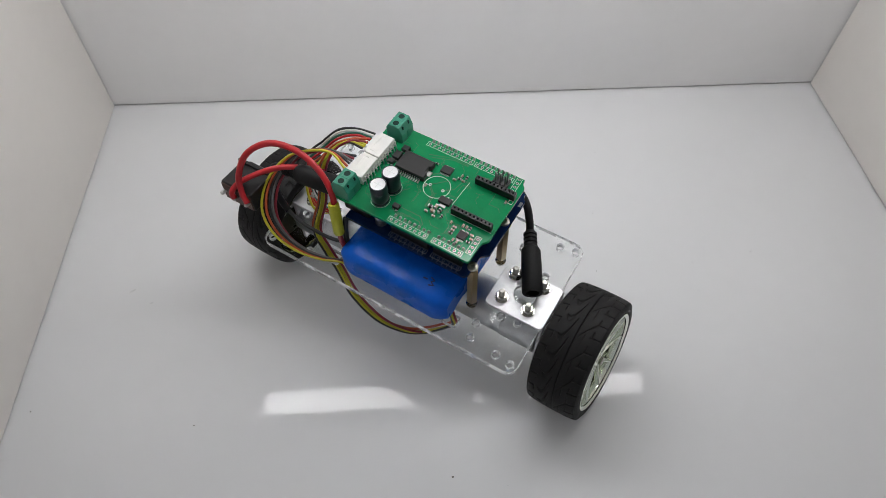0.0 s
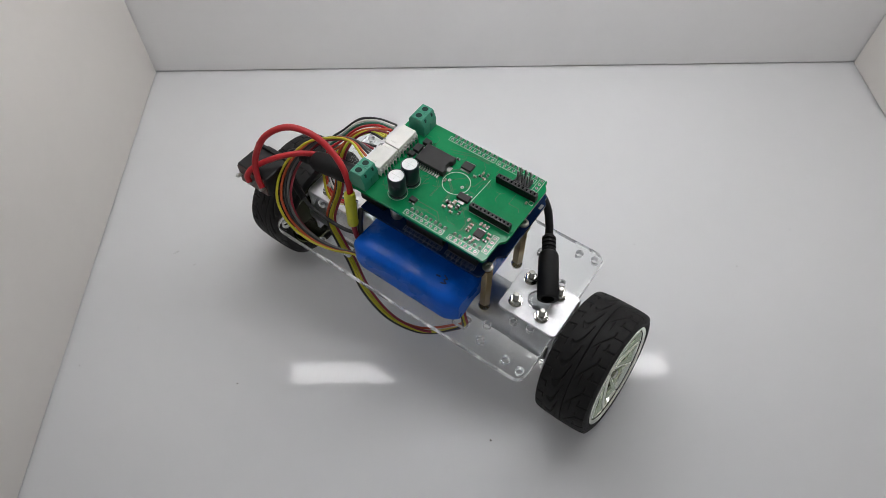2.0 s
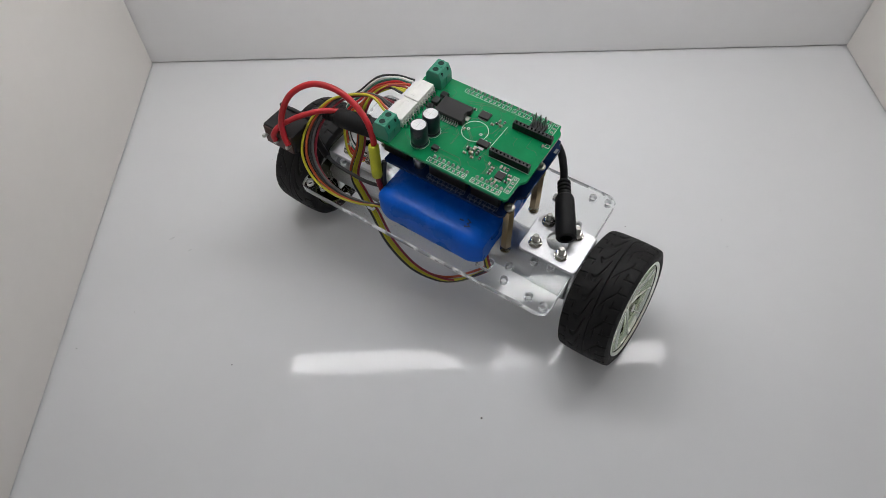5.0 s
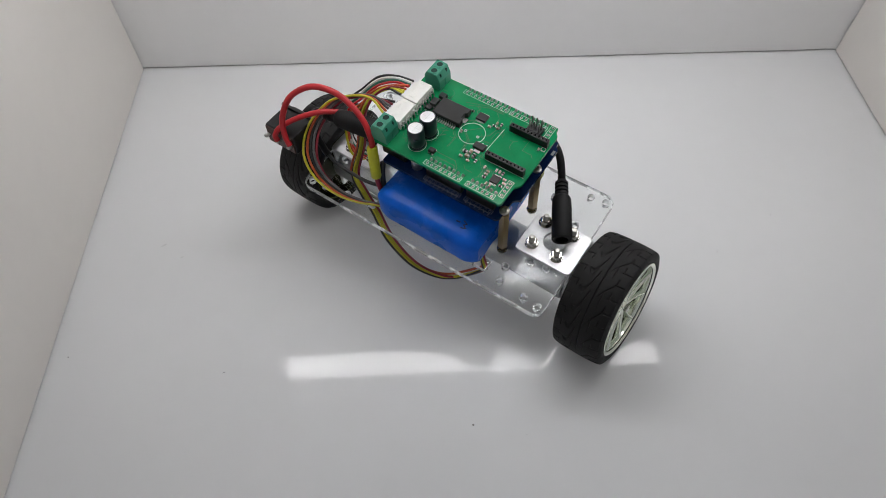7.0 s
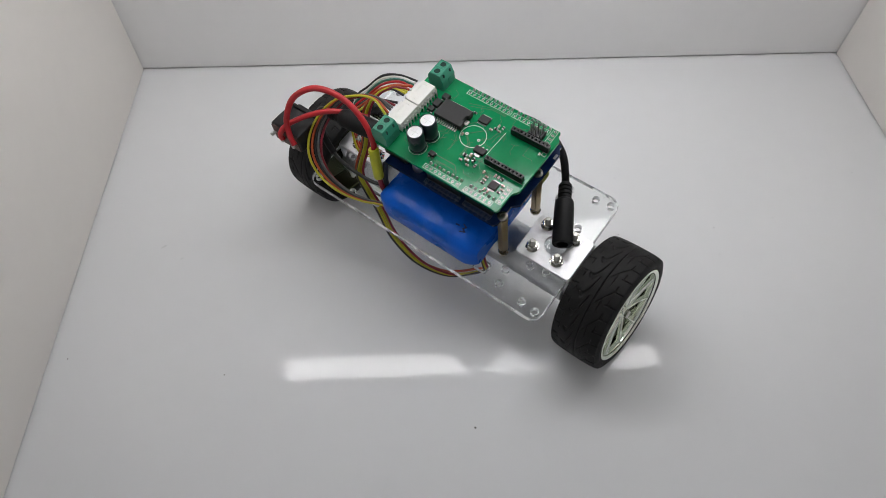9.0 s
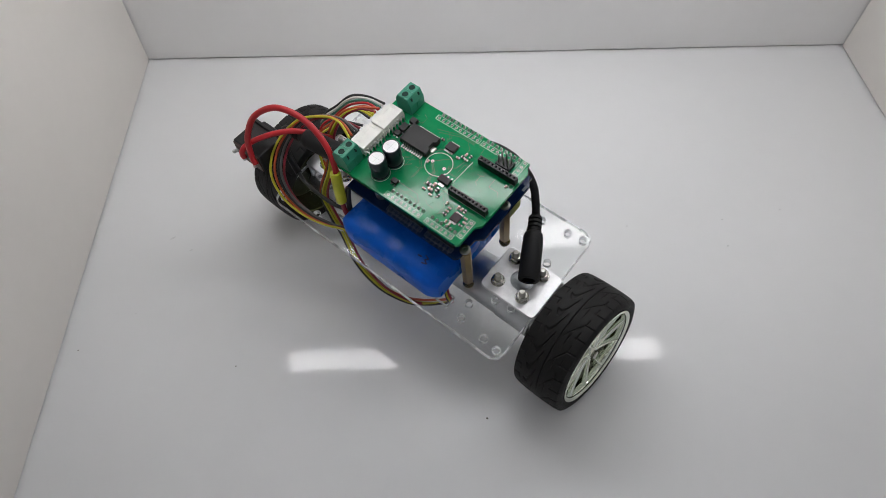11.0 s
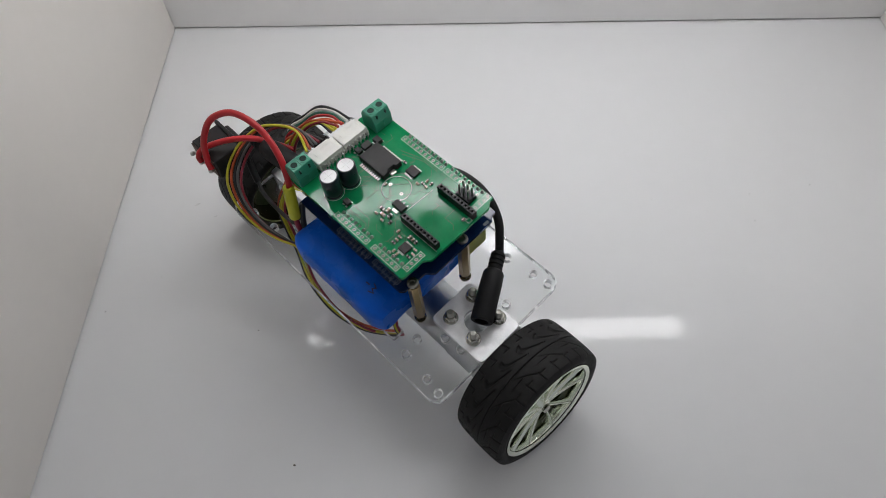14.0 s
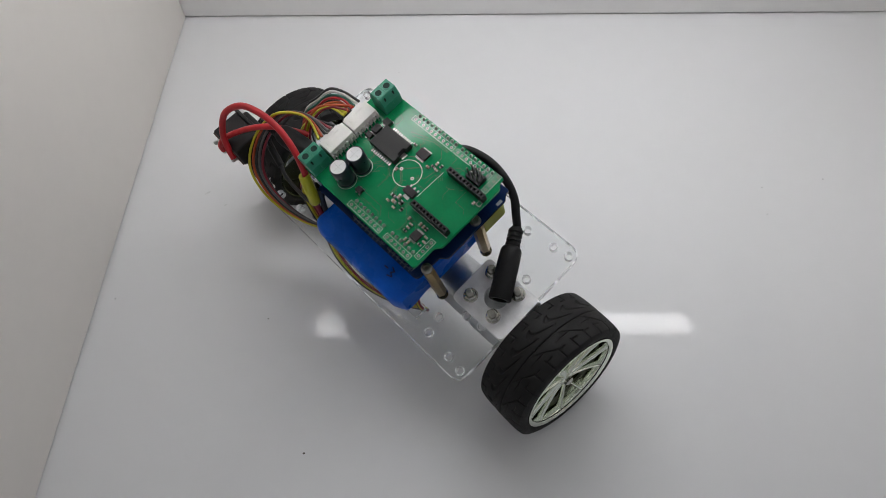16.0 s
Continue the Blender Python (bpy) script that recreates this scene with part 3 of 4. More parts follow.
    smd = [(9.2, -5.2, 2.2, 1.3), (11.6, -4.0, 1.3, 2.2), (11.4, -7.0, 2.2, 1.3), (14.2, -5.4, 1.3, 2.0), (8.6, -8.2, 1.6, .9), (13.0, -9.0, 1.6, .9), (16.4, -7.4, .9, 1.6),
           (24.6, -9.4, 1.6, .9), (24.6, -11.2, 1.6, .9), (24.6, -13.0, 1.6, .9), (27.6, -6.8, .9, 1.6), (29.4, -6.8, .9, 1.6), (31.2, -6.8, .9, 1.6), (33.6, -9.4, 1.6, .9),
           (34.4, -11.4, 1.6, .9), (33.8, -13.4, 1.6, .9), (27.4, -15.6, .9, 1.6), (29.4, -15.8, .9, 1.6), (12.4, 15.6, 1.6, .9), (14.6, 15.2, 1.6, .9), (12.8, 17.6, .9, 1.6), (15.2, 17.8, .9, 1.6), (10.6, 14.0, 1.6, .9),
           (37.8, 14.4, .9, 1.4), (-1.6, 18.2, 1.6, .9), (0.6, 4.4, .9, 1.6), (22.0, -8.0, .9, 1.6)]
    for k, (x, y, w, d) in enumerate(smd):
        h = 0.9 if max(w, d) < 2 else 1.5
        c = add("chip_capacitor", box((w * (.56 if w > d else 1), d * (.56 if d > w else 1), h), (x, y, h / 2 + .1), .08, 1), TAN if k % 3 else CHIP)
        bm = None
        for s in (-1, 1):
            bm = box((w * .26 if w > d else w * 1.02, d * .26 if d > w else d * 1.02, h * 1.04), (x + (s * w * .4 if w > d else 0), y + (s * d * .4 if d > w else 0), h / 2 + .1), .08, 1, bm)
        add("solder_cap", bm, SOLDER)
    # module sockets
    for x0, y in ((19.0, -2.4), (19.9, 18.2)):
        holes = [rounded([(px - .45, y - .5), (px + .45, y - .5), (px + .45, y + .5), (px - .45, y + .5)], .1, 1) for px, _, _ in pin_row(x0 + 1.4, 10, y, 0, 2.0)]
        bm = sheet([(x0, y - 1.25), (x0 + 20.8, y - 1.25), (x0 + 20.8, y + 1.25), (x0, y + 1.25)], 0.9, 4.2, holes, .1)
        bm = box((20.8, 2.5, .9), (x0 + 10.4, y, .5), .05, 1, bm)
        add("module_socket", bm, BLACK, "black ten-way pin socket")
    # pin header beside the far socket
    add("pin_header", box((7.6, 5.1, 2.4), (30.6, 23.4, 1.2), .2), BLACK, "black header with six pins")
    bm = None
    for i in range(3):
        for j in range(2):
            bm = box((.62, .62, 6.4), (28.1 + 2.54 * i, 22.1 + 2.54 * j, 5.2), .1, 1, bm)
    add("pins", bm, PIN)
    # plugs for the motor leads
    for y in (10.9, -3.5):
        sock = add("lead_socket", box((8.0, 13.9, 5.2), (-29.5, y, 2.8), .35), WHITE_NYLON, "white nylon lead socket")
        add("lead_plug", box((2.4, 11.4, 3.0), (-34.0, y, 2.6), .4), WHITE_NYLON, "white nylon plug")
        bm = box((.4, 5.2, .3), (-31.8, y + 1.2, 5.45), 0, 1)
        bm = box((2.6, .4, .3), (-30.4, y - 4.6, 5.45), 0, 1, bm)
        add("socket_rib", box((2.6, .4, .3), (-30.4, y + 5.2, 5.45), 0, 1, bm), WHITE_NYLON)
        bm = None
        for i in range(6):
            bm = box((2.2, .6, .6), (-24.8, y - 5.6 + 2.2 * i, 2.2), .1, 1, bm)
            bm = box((.6, .6, 2.6), (-23.9, y - 5.6 + 2.2 * i, 1.3), .1, 1, bm)
        add("socket_pins", bm, SOLDER)
        bm = None
        for i in range(7):
            bm = box((.7, .8, 3.4), (-25.35, y - 6.6 + 2.2 * i, 1.9), .1, 1, bm)
        add("socket_comb", bm, WHITE_NYLON)
    # screw terminals
    for x, y in ((-27.4, 25.6), (-29.4, -16.8)):
        prof = [(-4.9, 0), (4.3, 0), (4.3, 5.6), (2.6, 10.0), (-3.4, 10.0), (-4.9, 7.2)]
        bm = bmesh.new()
        ends = [[bm.verts.new((x + px, y + s * 5.0, pz)) for px, pz in prof] for s in (-1, 1)]
        for k in range(6):
            bm.faces.new((ends[0][k], ends[0][(k + 1) % 6], ends[1][(k + 1) % 6], ends[1][k]))
        bm.faces.new(ends[0])
        bm.faces.new(ends[1])
        bmesh.ops.bevel(bm, geom=bm.edges[:], offset=.25, segments=1, affect="EDGES")
        for s in (-1, 1):
            bm = lathe([(0, 2.3), (.3, 2.25), (.3, 1.6), (.1, 1.55)], (x - .4, y + s * 2.5, 9.9), (x - .4, y + s * 2.5, 12), 20, bm)
        bm = box((.5, .5, 5.0), (x + 4.3, y, 2.9), .1, 1, bm)
        bm = box((6, .5, .5), (x - .4, y, 10.0), .1, 1, bm)
        t = add("screw_terminal", bm, TERMINAL, "green two-way screw terminal")
        # dark discs and notches on the solid block, painted for the shade inside its openings
        bm = None
        for s in (-1, 1):
            bm = rod((x - .4, y + s * 2.5, 9.0), (x - .4, y + s * 2.5, 10.06), 1.58, 20, .05, bm)
            bm = box((.9, .7, 1.6), (x + 3.3, y + s * 2.5, 8.3), 0, 1, bm, Matrix.Identity(4))
        add("terminal_hole_shade", bm, DEEP_GREEN)
    # rows of plated holes, with printed frames
    rows = [pin_row(-2.6, 8, -20.0, 0), pin_row(20.6, 6, -20.0, 0), pin_row(-11.2, 10, 27.4, 0), pin_row(15.6, 8, 27.4, 0),
            pin_row(36.8, 4, -17.0, 0, 2.5, 0, 1), pin_row(37.1, 4, 22.2, 0, 2.5, 0, 1)]
    bm = None
    for r in rows:
        for x, y, _ in r:
            bm = lathe([(0, .42), (.06, .45), (.06, .68), (0, .74)], (x, y, .01), (x, y, 2), 12, bm)
    add("plated_holes", bm, SOLDER, "rows of tinned plated holes")
    # black discs set in the uncut board, standing for the shade down each hole
    bm = None
    for r in rows:
        for x, y, _ in r:
            bm = rod((x, y, -.2), (x, y, .05), .45, 10, .01, bm)
    add("hole_shadow", bm, HOLE)
    bm = None
    for r, dy in ((rows[0], 2.7), (rows[1], 2.7), (rows[2], 2.4), (rows[3], 2.4)):
        for x, y, _ in r:
            bm = lathe([(0, .86), (.3, .8), (.8, .46), (1.3, .3), (1.4, 0)], (x + .6, y + dy, 0), (x + .6, y + dy, 3), 8, bm)
    add("solder_joints", bm, SOLDER, "solder joints of the header pins")
    bm = frame_strip(-4.3, -21.4, 16.6, -18.6)
    bm = frame_strip(19.2, -21.4, 34.8, -18.6, bm=bm)
    bm = frame_strip(-12.8, 26.0, 13.2, 28.8, bm=bm)
    bm = frame_strip(14.2, 26.0, 34.9, 28.8, bm=bm)
    bm = frame_strip(35.4, -18.4, 38.2, -8.1, bm=bm)
    bm = frame_strip(35.7, 20.8, 38.5, 30.9, bm=bm)
    ring = [(5.6 + 6.5 * math.cos(2 * math.pi * k / 48), 6.2 + 6.5 * math.sin(2 * math.pi * k / 48)) for k in range(49)]
    bm = line_strip(ring, .3, bm=bm)
    bm = line_strip([(17.0, 1.0), (17.6, 16.4)], .22, bm=bm)
    bm = line_strip([(19.4, -3.8), (40.2, -3.8)], .18, bm=bm)
    bm = line_strip([(40.6, 14.8), (38.6, 14.8), (38.6, 16.9), (40.6, 16.9), (40.6, 14.8)], .2, bm=bm)
    for x, y in CAPS:
        bm = line_strip([(x + 4.5 * math.cos(2 * math.pi * k / 32), y + 4.5 * math.sin(2 * math.pi * k / 32)) for k in range(33)], .22, bm=bm)
    add("printed_legend", bm, SILK, "white printed legend lines")
    # copper tracks under the mask
    bm = None
    for pts in (((2.0, 5.2), (6.2, 1.4), (6.6, -6)), ((2.7, 5.5), (7.0, 1.6), (7.4, -6)), ((2.6, 6.6), (7.6, 11.4), (11.6, 14.2)), ((9.8, 6.2), (13.4, 9.4), (14.4, 14.6)), ((-3, -12), (8, -12), (11, -15), (11, -17.6)),
                ((-1, -14.6), (9, -14.6), (10.4, -16), (10.4, -17.6)), ((22, -14), (22, -10), (20.4, -8.6)), ((23, -13.4), (23, -9), (24, -8)), ((-6, -2), (-16, -12)), ((-5, -1), (-9, -5)), ((2, 14), (-1, 11)),
                ((-6, 20.6), (4, 24.4), (12, 24.4)), ((-8, 21.6), (3, 25.2), (12, 25.2))):
        bm = line_strip(pts, .4, .02, bm)
    for _ in range(60):
        x, y = rnd.uniform(-22, 36), rnd.uniform(-16.5, 24.5)
        L1, L2, sx, sy = rnd.uniform(1.5, 7), rnd.uniform(.8, 3.2), rnd.choice((-1, 1)), rnd.choice((-1, 1))
        pts = [(x, y), (x + sx * L1, y), (x + sx * (L1 + L2), y + sy * L2)] if rnd.random() < .5 else [(x, y), (x, y + sy * L1), (x + sx * L2, y + sy * (L1 + L2))]
        pts = [(min(max(px, -23), 38), min(max(py, -17), 25)) for px, py in pts]
        for k in range(rnd.choice((1, 1, 1, 2))):
            bm = line_strip([(px + .55 * k, py + .55 * k * sx * -sy) for px, py in pts], .22, .02, bm)
    add("track_pattern", bm, TRACK)
    bm = None
    for _ in range(60):
        x, y = rnd.uniform(-24, 39), rnd.uniform(-17, 25)
        bm = lathe([(0, .34), (.05, .3), (.05, .16), (.01, .12)], (x, y, .01), (x, y, 1), 8, bm)
    add("vias", bm, GREEN_PCB)
    for x, y in ((2.0, 6.0), (9.1, 5.8)):
        add("test_pad", lathe([(0, .85), (.07, .8), (.07, .36), (0, .3)], (x, y, .02), (x, y, 1), 16), SOLDER)


def build_controller(robot):
    """The dark blue controller board between battery and driver board."""
    outline = [(-28, -24.0), (37.6, -24.0), (39.2, -22.4), (39.2, -10.6), (42.4, -8.0), (42.4, 27.0), (40.4, 29.2), (40.4, 31.6), (-28, 31.6)]
    board = part("controller_board", on(UNO, sheet(rounded(outline, .9, 3), -1.6, 0, [], .1)), BLUE_PCB, robot, "dark blue microcontroller board")

    def add(name, bm, mat, label=""):
        return part(name, on(UNO, bm), mat, board, label)

    for x0, n, y in ((-3.9, 8, -18.8), (19.3, 6, -18.8), (-12.5, 10, 28.2), (14.3, 8, 28.2)):
        L = n * 2.54
        bm = box((L, 2.5, 8.6), (x0 + L / 2, y, 4.35), .12, 1)
        add("header_socket", bm, BLACK, "black header socket")
        bm = None
        for x, yy, _ in pin_row(x0 + 1.27, n, y, 0):
            bm = box((.5, .5, 1.0), (x, yy, 9.0), 0, 1, bm)
        add("header_pins", bm, SOLDER)
    bm = frame_strip(-4.2, -22.6, 16.8, -20.2)
    bm = frame_strip(19.0, -22.6, 34.8, -20.2, bm=bm)
    bm = box((1.4, 3.0, .05), (41.2, 24.4, .07), 0, 1, bm)
    for x0, n in ((-3.9, 8), (19.3, 6)):
        for x, _, _ in pin_row(x0 + 1.27, n, 0, 0):
            bm = box((.3, 1.0, .05), (x + .3, -23.2, .07), 0, 1, bm)
            bm = frame_strip(x - .6, -22.1, x + .6, -20.8, .14, .07, bm)
    add("printed_legend", bm, SILK_DIM, "faint printed legend lines")
    add("usb_port", box((16.2, 12.0, 8.7), (-26.6, 12.4, 4.45), .6), STEEL, "metal usb port")
    add("power_jack", box((14.0, 9.0, 8.7), (-24.0, -15.0, 4.45), .5), BLACK, "black power jack")
    add("processor", box((35, 7.4, 3.6), (12, -9.5, 2.4), .3), CHIP)
    add("capacitor", lathe([(0, 0), (0, 3.0), (5.4, 3.0), (5.7, 2.7), (5.7, 0)], (-11, -17.6, 0), (-11, -17.6, 5), 20), SOLDER, "small aluminium capacitor")
    add("capacitor", lathe([(0, 0), (0, 3.0), (5.4, 3.0), (5.7, 2.7), (5.7, 0)], (-18, -8, 0), (-18, -8, 5), 20), SOLDER)


def build_plugs(robot):
    """Power plug in the controller's jack, and the loose charging socket on its lead."""
    def leads(bm):
        return on(LEADS, bm)
    a, b = (-36.5, -14.6, 62.4), (-74, -17.2, 58.6)
    prof = [(0, 0), (0, 4.7), (1, 5.2), (22, 5.0), (25, 4.4), (26, 3.3)]
    for k in range(4):
        prof += [(27 + 2.4 * k, 3.4), (28.2 + 2.4 * k, 3.4), (28.3 + 2.4 * k, 2.8), (29.2 + 2.4 * k, 2.8)]
    prof += [(37, 2.4), (37, 0)]
    plug = part("power_plug", leads(lathe(prof, a, b, 28)), SOFT_BLACK, robot, "black moulded barrel power plug")
    part("cable", leads(tube([(-72.5, -17.1, 58.7), (-76.6, -17.8, 57), (-78.4, -19.6, 51), (-74.5, -22.6, 43.5), (-69, -24.6, 38.5), (-65.5, -25.6, 36.8)], 1.8)), SOFT_BLACK, plug)
    e, t = Vector((63.8, 1.6, 28.0)), Vector((50.2, 25.4, 30.2))
    L = (t - e).length
    L -= 3.0
    prof = [(0, 3.0), (0, 4.6), (.6, 5.0), (L * .7, 4.9), (L - 2, 4.7), (L - .8, 4.2), (L, 3.3)]
    for k in range(4):
        prof += [(L + .4 + 2.1 * k, 3.4), (L + 1.5 + 2.1 * k, 3.3), (L + 1.6 + 2.1 * k, 2.6), (L + 2.3 + 2.1 * k, 2.6)]
    prof += [(L + 9.2, 2.2), (L + 9.2, 0)]
    jack = part("charging_socket", lathe(prof, e, t, 28), SOFT_BLACK, robot, "black barrel charging socket on a cable")
    part("bore", lathe([(.0, 3.0), (9, 2.9), (9, 0)], e, t, 20), HOLE, jack)
    part("centre_pin", rod(e + (t - e).normalized() * 2, e + (t - e).normalized() * 9, .8, 10), STEEL, jack)
    d = (t - e).normalized()
    p = t + d * 6.5
    part("cable", tube([p - d * 3, p, (45.0, 33.2, 36.0), (40.8, 37.2, 41.0), (34.5, 39.8, 45.6), (26.5, 40.8, 49.2), (18.5, 39.6, 51.6), (12.5, 36.5, 53.5), (9, 31, 55)], 1.95), SOFT_BLACK, jack)


def build_switch(robot):
    body = box((19.5, 15, 12.4), (-84.2, -31.0, 50.2), .8)
    body = box((22.5, 1.8, 15), (-84.2, -22.9, 50.2), .6, 2, body)
    sw = part("rocker_switch", on(LEADS, body), BLACK, robot, "black rocker switch hanging on red wires")
    part("terminal_face", on(LEADS, box((18.2, .8, 11.2), (-84.2, -38.7, 50.2), .2)), material("brown_phenolic", (0.05, 0.022, 0.016), 0.5, vary=.2), sw)
    part("rocker", on(LEADS, box((16, 4, 9), (-84.2, -21.2, 50.2), 1.4, 3)), BLACK, sw)
    for x in (-92.0, -84.2, -76.4):
        pin = box((2.0, 3.2, .7), (x, -40.0, 50.6), .15)
        part("solder_lug", on(LEADS, pin), SOLDER, sw)
        bm = bmesh.new()
        bmesh.ops.create_icosphere(bm, subdivisions=2, radius=1.15)
        bmesh.ops.translate(bm, vec=(x, -41.2, 51.0), verts=bm.verts)
        for f in bm.faces:
            f.smooth = True
        part("solder_blob", on(LEADS, bm), SOLDER, sw)


def shifted(path, offs):
    """The path moved by an offset that swells in its middle."""
    n = len(path) - 1
    return [tuple(Vector(p) + Vector(offs) * (0.35 + math.sin(math.pi * i / n))) for i, p in enumerate(path)]


def build_wires(robot):
    def wire(color, pts, r, label=""):
        part("wire", on(LEADS, tube(pts, r)), WIRE[color], robot, label or color.replace("_", " ") + " insulated wire")

    wire("red", [(-75.9, -40.5, 52.2), (-79, -39.2, 57), (-81, -36, 65.5), (-78, -30, 76.5), (-69.5, -23.4, 82.6), (-58.5, -20, 83), (-48.6, -19, 79), (-39.6, -20.4, 73), (-34.6, -22.6, 65.5), (-33.5, -23.8, 60.5)], 1.55, "thick red silicone wire")
    wire("red", [(-84.2, -41.0, 51.6), (-85, -40.5, 55), (-83, -36.5, 59), (-76, -28, 62.4), (-68, -20, 63.6), (-60, -14, 62), (-52, -8, 58)], 1.45, "thick red silicone wire")
    part("heat_shrink", on(LEADS, lathe([(0, 1.2), (0, 2.5), (.6, 2.7), (9, 2.75), (17.4, 2.7), (18.2, 2.4), (18.2, 1.2)], (-33.2, -24.4, 62.4), (-30.2, -27.8, 44.7), 24)), YELLOW_TUBE, robot, "yellow heat-shrink sleeve over a wire joint")
    wire("dark_red", [(-30.4, -27.6, 46), (-28.6, -28.6, 40), (-25.6, -29.4, 36.6), (-20, -30, 36)], 1.3)
    wire("black", [(-29.0, -22.6, 52), (-28.4, -25.0, 44), (-26, -27, 37), (-20, -27, 36)], 1.4)
    wire("black", [(-66, -25.4, 37), (-58, -28, 37.6), (-46, -29, 37.5), (-36, -28.5, 37), (-26, -26, 37)], 1.0)
    # front loop, from the plugs round to the battery's corner and below the plate
    loop = [(-37, -4, 70.6), (-46, -4, 71.8), (-57, -6, 69), (-67, -12, 64), (-71.5, -24, 55), (-68, -34.5, 46), (-60, -38.5, 36), (-48, -38.2, 29.6), (-36, -35.5, 27.6), (-27, -32.6, 28.4), (-18, -30, 28)]
    for color, off, y0 in (("yellow", (-2.2, -2.0, .4), -8.8), ("orange", (-.9, -1.0, .6), -7.0), ("black", (.2, -.2, .9), -5.0), ("grey", (1.0, .5, .9), -3.2), ("dark_red", (1.9, .9, -.2), -1.4), ("black", (.9, 1.4, -1.4), .6)):
        p = shifted(loop, off)
        p[0] = (-36.6, y0, 70.4)
        wire(color, p, 0.66)
    # second bunch, straight down behind it and through the slot
    drop = [(-37, 6, 70.8), (-45, 5, 71.4), (-52, 0, 66), (-54, -8, 58), (-50.5, -16.6, 43.9), (-48.6, -27.0, 32.7), (-41.3, -30.5, 24.8), (-32.9, -32.8, 15.9), (-20.7, -37.5, 5.6), (-6.1, -37.4, -7), (8.3, -32.9, -13.5), (19.3, -28.3, -10.7), (31.1, -25.6, 2.5), (34.6, -26.6, 11.2), (34.4, -27.4, 19), (31, -25, 28)]
    for color, off, y0 in (("black", (0, 0, 0), 5.6), ("yellow", (.5, .5, 1.0), 7.0), ("yellow", (.9, 1.5, .5), 8.6), ("dark_red", (2.6, 1.4, 1.8), 10.2), ("orange", (-1.6, 1.3, 1.0), 13.2)):
        p = shifted(drop, off)
        p[0] = (-36.6, y0, 71.2)
        wire(color, p, 0.66)
    # back bunch to the far motor
    back = [(-37, 14, 70.6), (-46, 14.0, 69.8), (-56, 11.5, 65), (-64, 7, 56), (-70, 0, 48), (-66, -6, 32), (-58, -8, 27.4), (-48, -6, 26.4)]
    for color, off, y0 in (("black", (-1.6, 2.2, .6), 16.4), ("white", (-1.0, .9, .2), 15.0), ("green", (-.4, -.4, -.4), 13.4), ("red", (.4, -1.6, -.8), 11.8), ("orange", (1.4, -3.2, -1.6), 9.6), ("yellow", (2.0, -4.8, -2.4), 7.4)):
        p = shifted(back, off)
        p[0] = (-36.6, y0, 71.6)
        wire(color, p, 0.66)


def build_robot():
    robot = tagged(new("balancing_robot"), "two-wheeled robot with clear chassis, green board, blue battery, coloured wires", "robot")
    build_plate(robot)
    wheels = [build_wheel(robot, s) for s in (-1, 1)]
    for s in (-1, 1):
        build_drive(robot, s)
    build_standoffs(robot)
    build_battery(robot)
    build_controller(robot)
    build_shield(robot)
    build_plugs(robot)
    build_switch(robot)
    build_wires(robot)
    return robot, wheels


build_box()
build_lamp()
build_specks()
robot, wheels = build_robot()

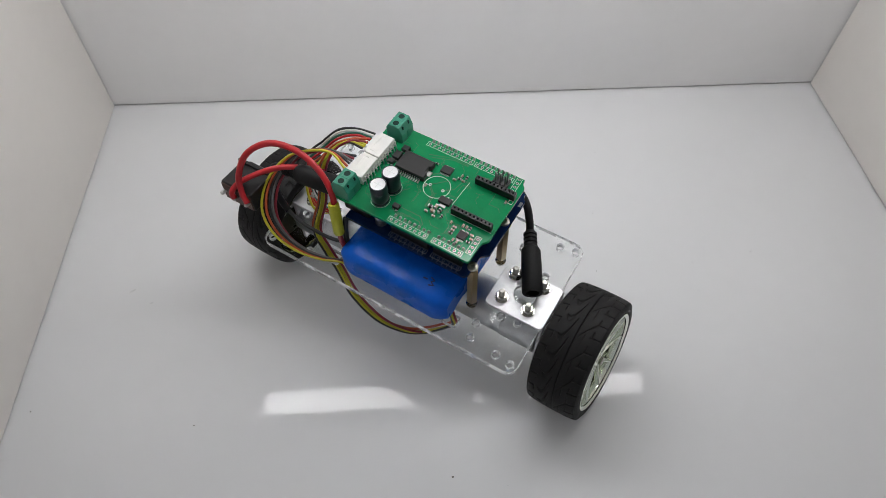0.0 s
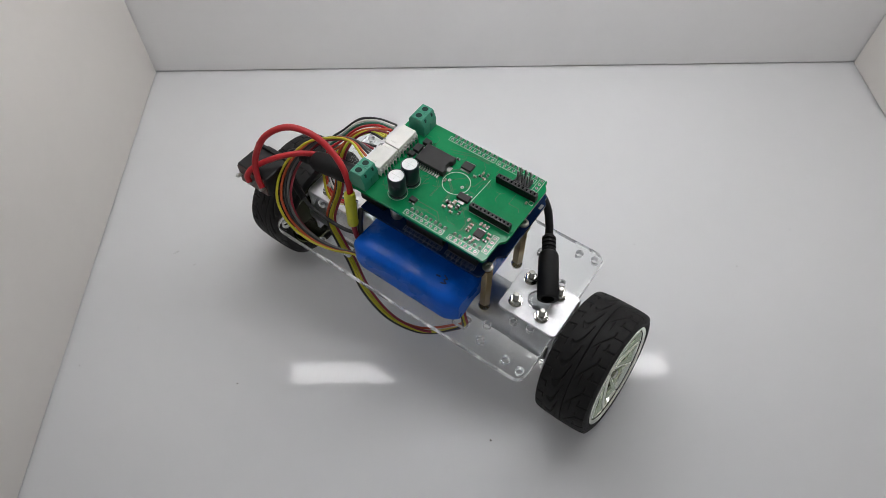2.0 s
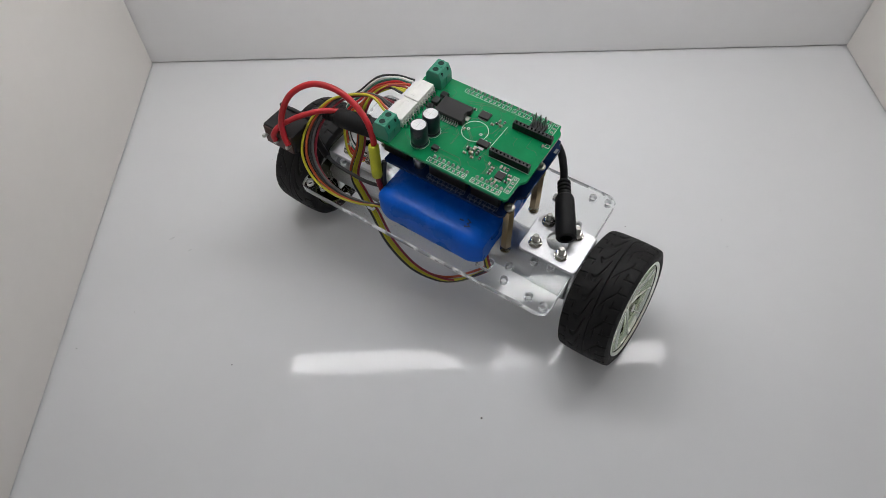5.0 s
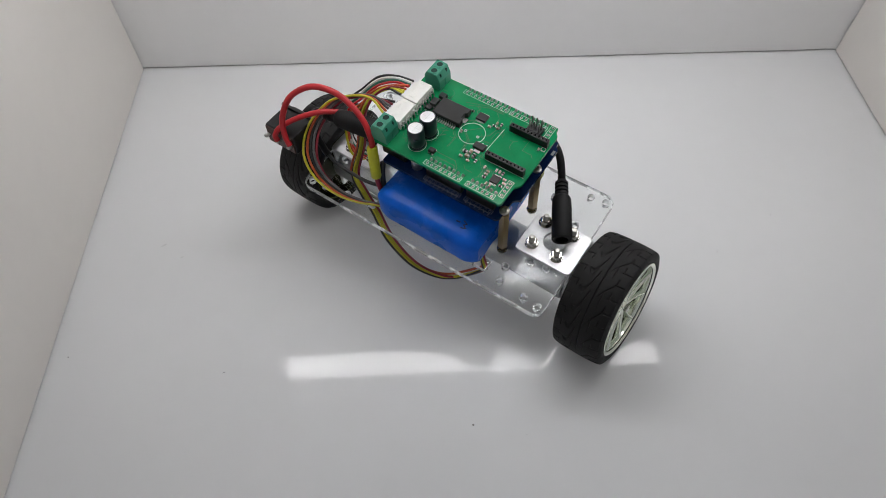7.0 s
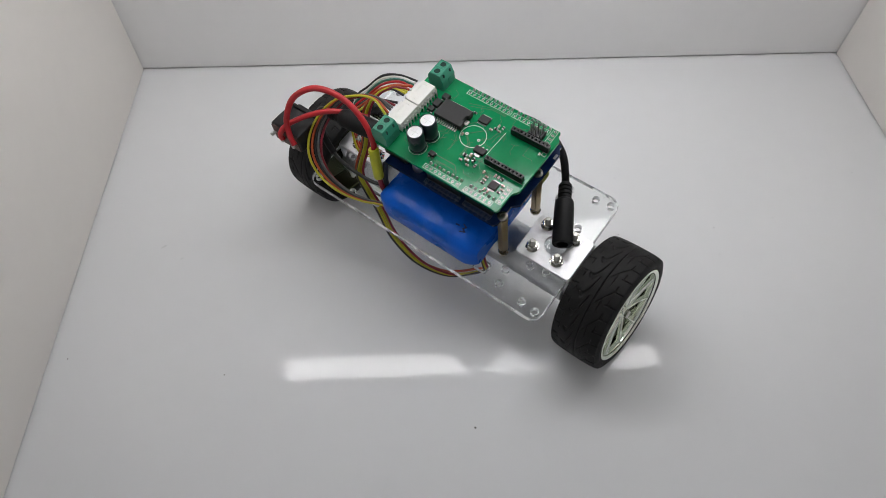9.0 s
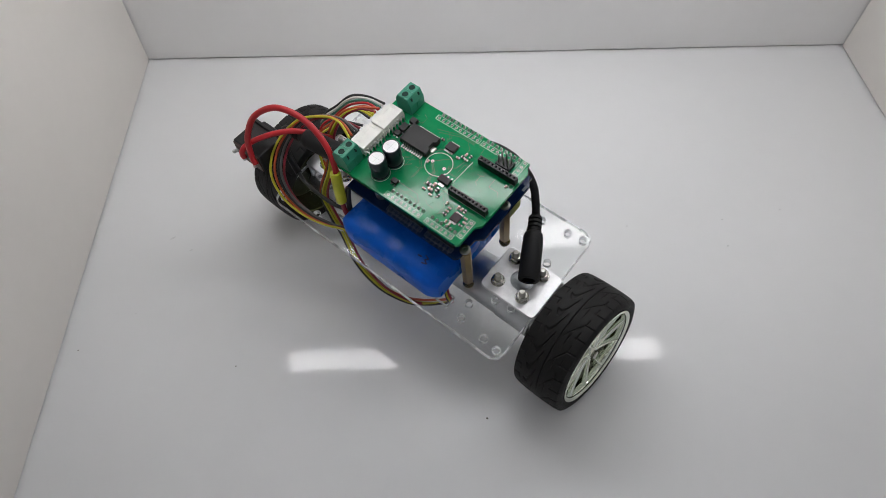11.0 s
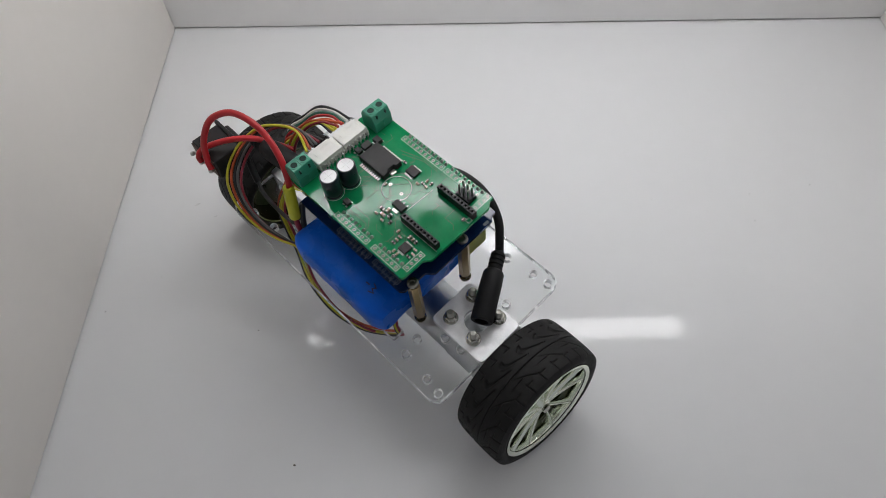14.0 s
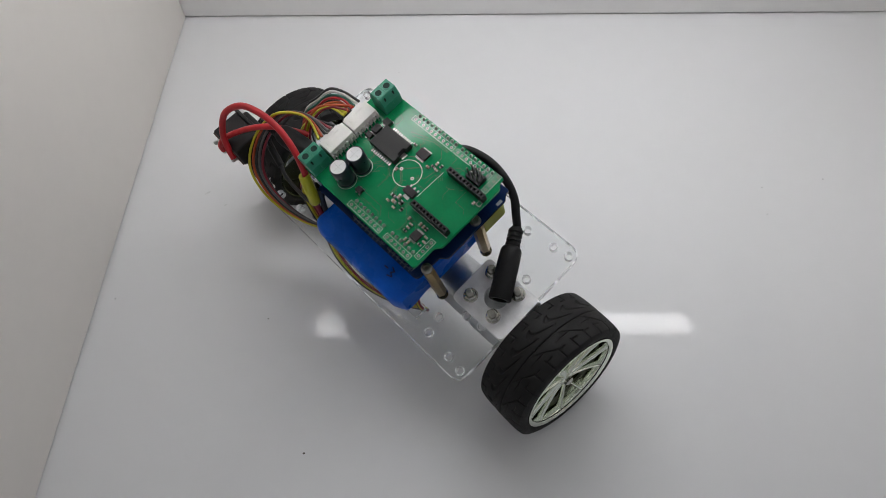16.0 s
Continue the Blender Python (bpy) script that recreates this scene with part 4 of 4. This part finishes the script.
ROBOT_ROWS = [
    (0.0, 0.2081, -0.1708, -35.18, 4.07),
    (0.2, 0.2077, -0.1708, -34.49, 6.80),
    (0.5, 0.1969, -0.1840, -36.33, 2.50),
    (0.7, 0.1939, -0.1876, -36.15, 4.20),
    (1.0, 0.1895, -0.1922, -37.45, 2.63),
    (1.2, 0.1901, -0.1912, -37.66, 0.43),
    (1.5, 0.1982, -0.1834, -36.18, 5.62),
    (1.7, 0.1965, -0.1870, -36.05, 6.22),
    (2.0, 0.1930, -0.1901, -37.18, 1.64),
    (2.2, 0.1971, -0.1855, -36.78, 2.09),
    (2.5, 0.1990, -0.1835, -35.49, 6.88),
    (2.7, 0.1945, -0.1900, -38.01, 2.24),
    (3.0, 0.1992, -0.1840, -36.17, 0.31),
    (3.2, 0.2060, -0.1745, -34.89, 5.43),
    (3.5, 0.2078, -0.1716, -34.97, 3.13),
    (3.7, 0.2072, -0.1723, -35.10, 4.25),
    (6.0, 0.2168, -0.1649, -34.84, 0.95),
    (6.2, 0.2190, -0.1616, -34.37, 3.13),
    (6.5, 0.2182, -0.1607, -34.90, 4.57),
    (6.7, 0.2166, -0.1613, -35.38, 6.21),
    (7.0, 0.2139, -0.1648, -36.92, 5.04),
    (7.2, 0.2118, -0.1678, -38.67, 4.93),
    (7.5, 0.2114, -0.1707, -39.28, -0.26),
    (7.7, 0.2190, -0.1626, -38.69, 6.73),
    (8.0, 0.2121, -0.1706, -39.04, 4.34),
    (8.2, 0.2078, -0.1756, -40.54, -0.60),
    (8.5, 0.2143, -0.1677, -38.90, 3.41),
    (8.7, 0.2146, -0.1658, -39.25, 0.68),
    (9.0, 0.2158, -0.1621, -39.72, 9.23),
    (9.2, 0.2045, -0.1737, -40.86, 2.01),
    (11.3, 0.1862, -0.1898, -42.48, 8.56),
    (11.5, 0.1786, -0.1971, -43.39, 4.74),
    (11.7, 0.1750, -0.2011, -43.62, 6.93),
    (12.0, 0.1709, -0.2063, -46.08, 7.19),
    (12.2, 0.1642, -0.2127, -48.95, 3.91),
    (12.5, 0.1628, -0.2156, -48.69, 4.01),
    (12.7, 0.1657, -0.2130, -47.92, 2.13),
    (13.0, 0.1704, -0.2100, -46.48, 5.71),
    (13.2, 0.1650, -0.2149, -46.38, 7.62),
    (13.5, 0.1548, -0.2236, -46.41, 3.47),
    (13.7, 0.1550, -0.2233, -46.31, 1.59),
    (14.0, 0.1606, -0.2189, -46.07, 4.74),
    (14.2, 0.1606, -0.2187, -46.08, 4.73),
    (14.5, 0.1600, -0.2189, -46.32, 6.78),
    (14.7, 0.1562, -0.2224, -46.99, 5.64),
    (15.0, 0.1567, -0.2228, -45.56, -0.52),
    (15.2, 0.1670, -0.2130, -46.05, 8.12),
    (15.5, 0.1549, -0.2231, -46.54, -0.14),
    (15.7, 0.1563, -0.2214, -44.93, -1.08),
    (16.0, 0.1676, -0.2095, -46.59, 14.78),
]


def motions():
    """The robot rocks and creeps on its wheels; each wheel rolls as far as its contact travels."""
    walk(robot, [(t, pose(x, y, BASE, pitch, 0, yaw)) for t, x, y, yaw, pitch in ROBOT_ROWS])
    for wheel, s in zip(wheels, (-1, 1)):
        rows, last, rolled = [], None, 0.0
        for t, x, y, yaw, pitch in ROBOT_ROWS:
            a = radians(yaw)
            at = Vector((x + WHEEL_X[s] * math.cos(a), y + WHEEL_X[s] * math.sin(a)))
            if last is not None:
                rolled -= math.degrees((at - last).dot(Vector((-math.sin(a), math.cos(a)))) / WHEEL_R)
            last = at
            rows.append((t, pose(WHEEL_X[s], WHEEL_Y[s], WHEEL_Z[s], 0, -CAMBER[s] * s, TOE[s]) @ pose(0, 0, 0, rolled - pitch, 0, 0)))
        walk(wheel, rows)


motions()
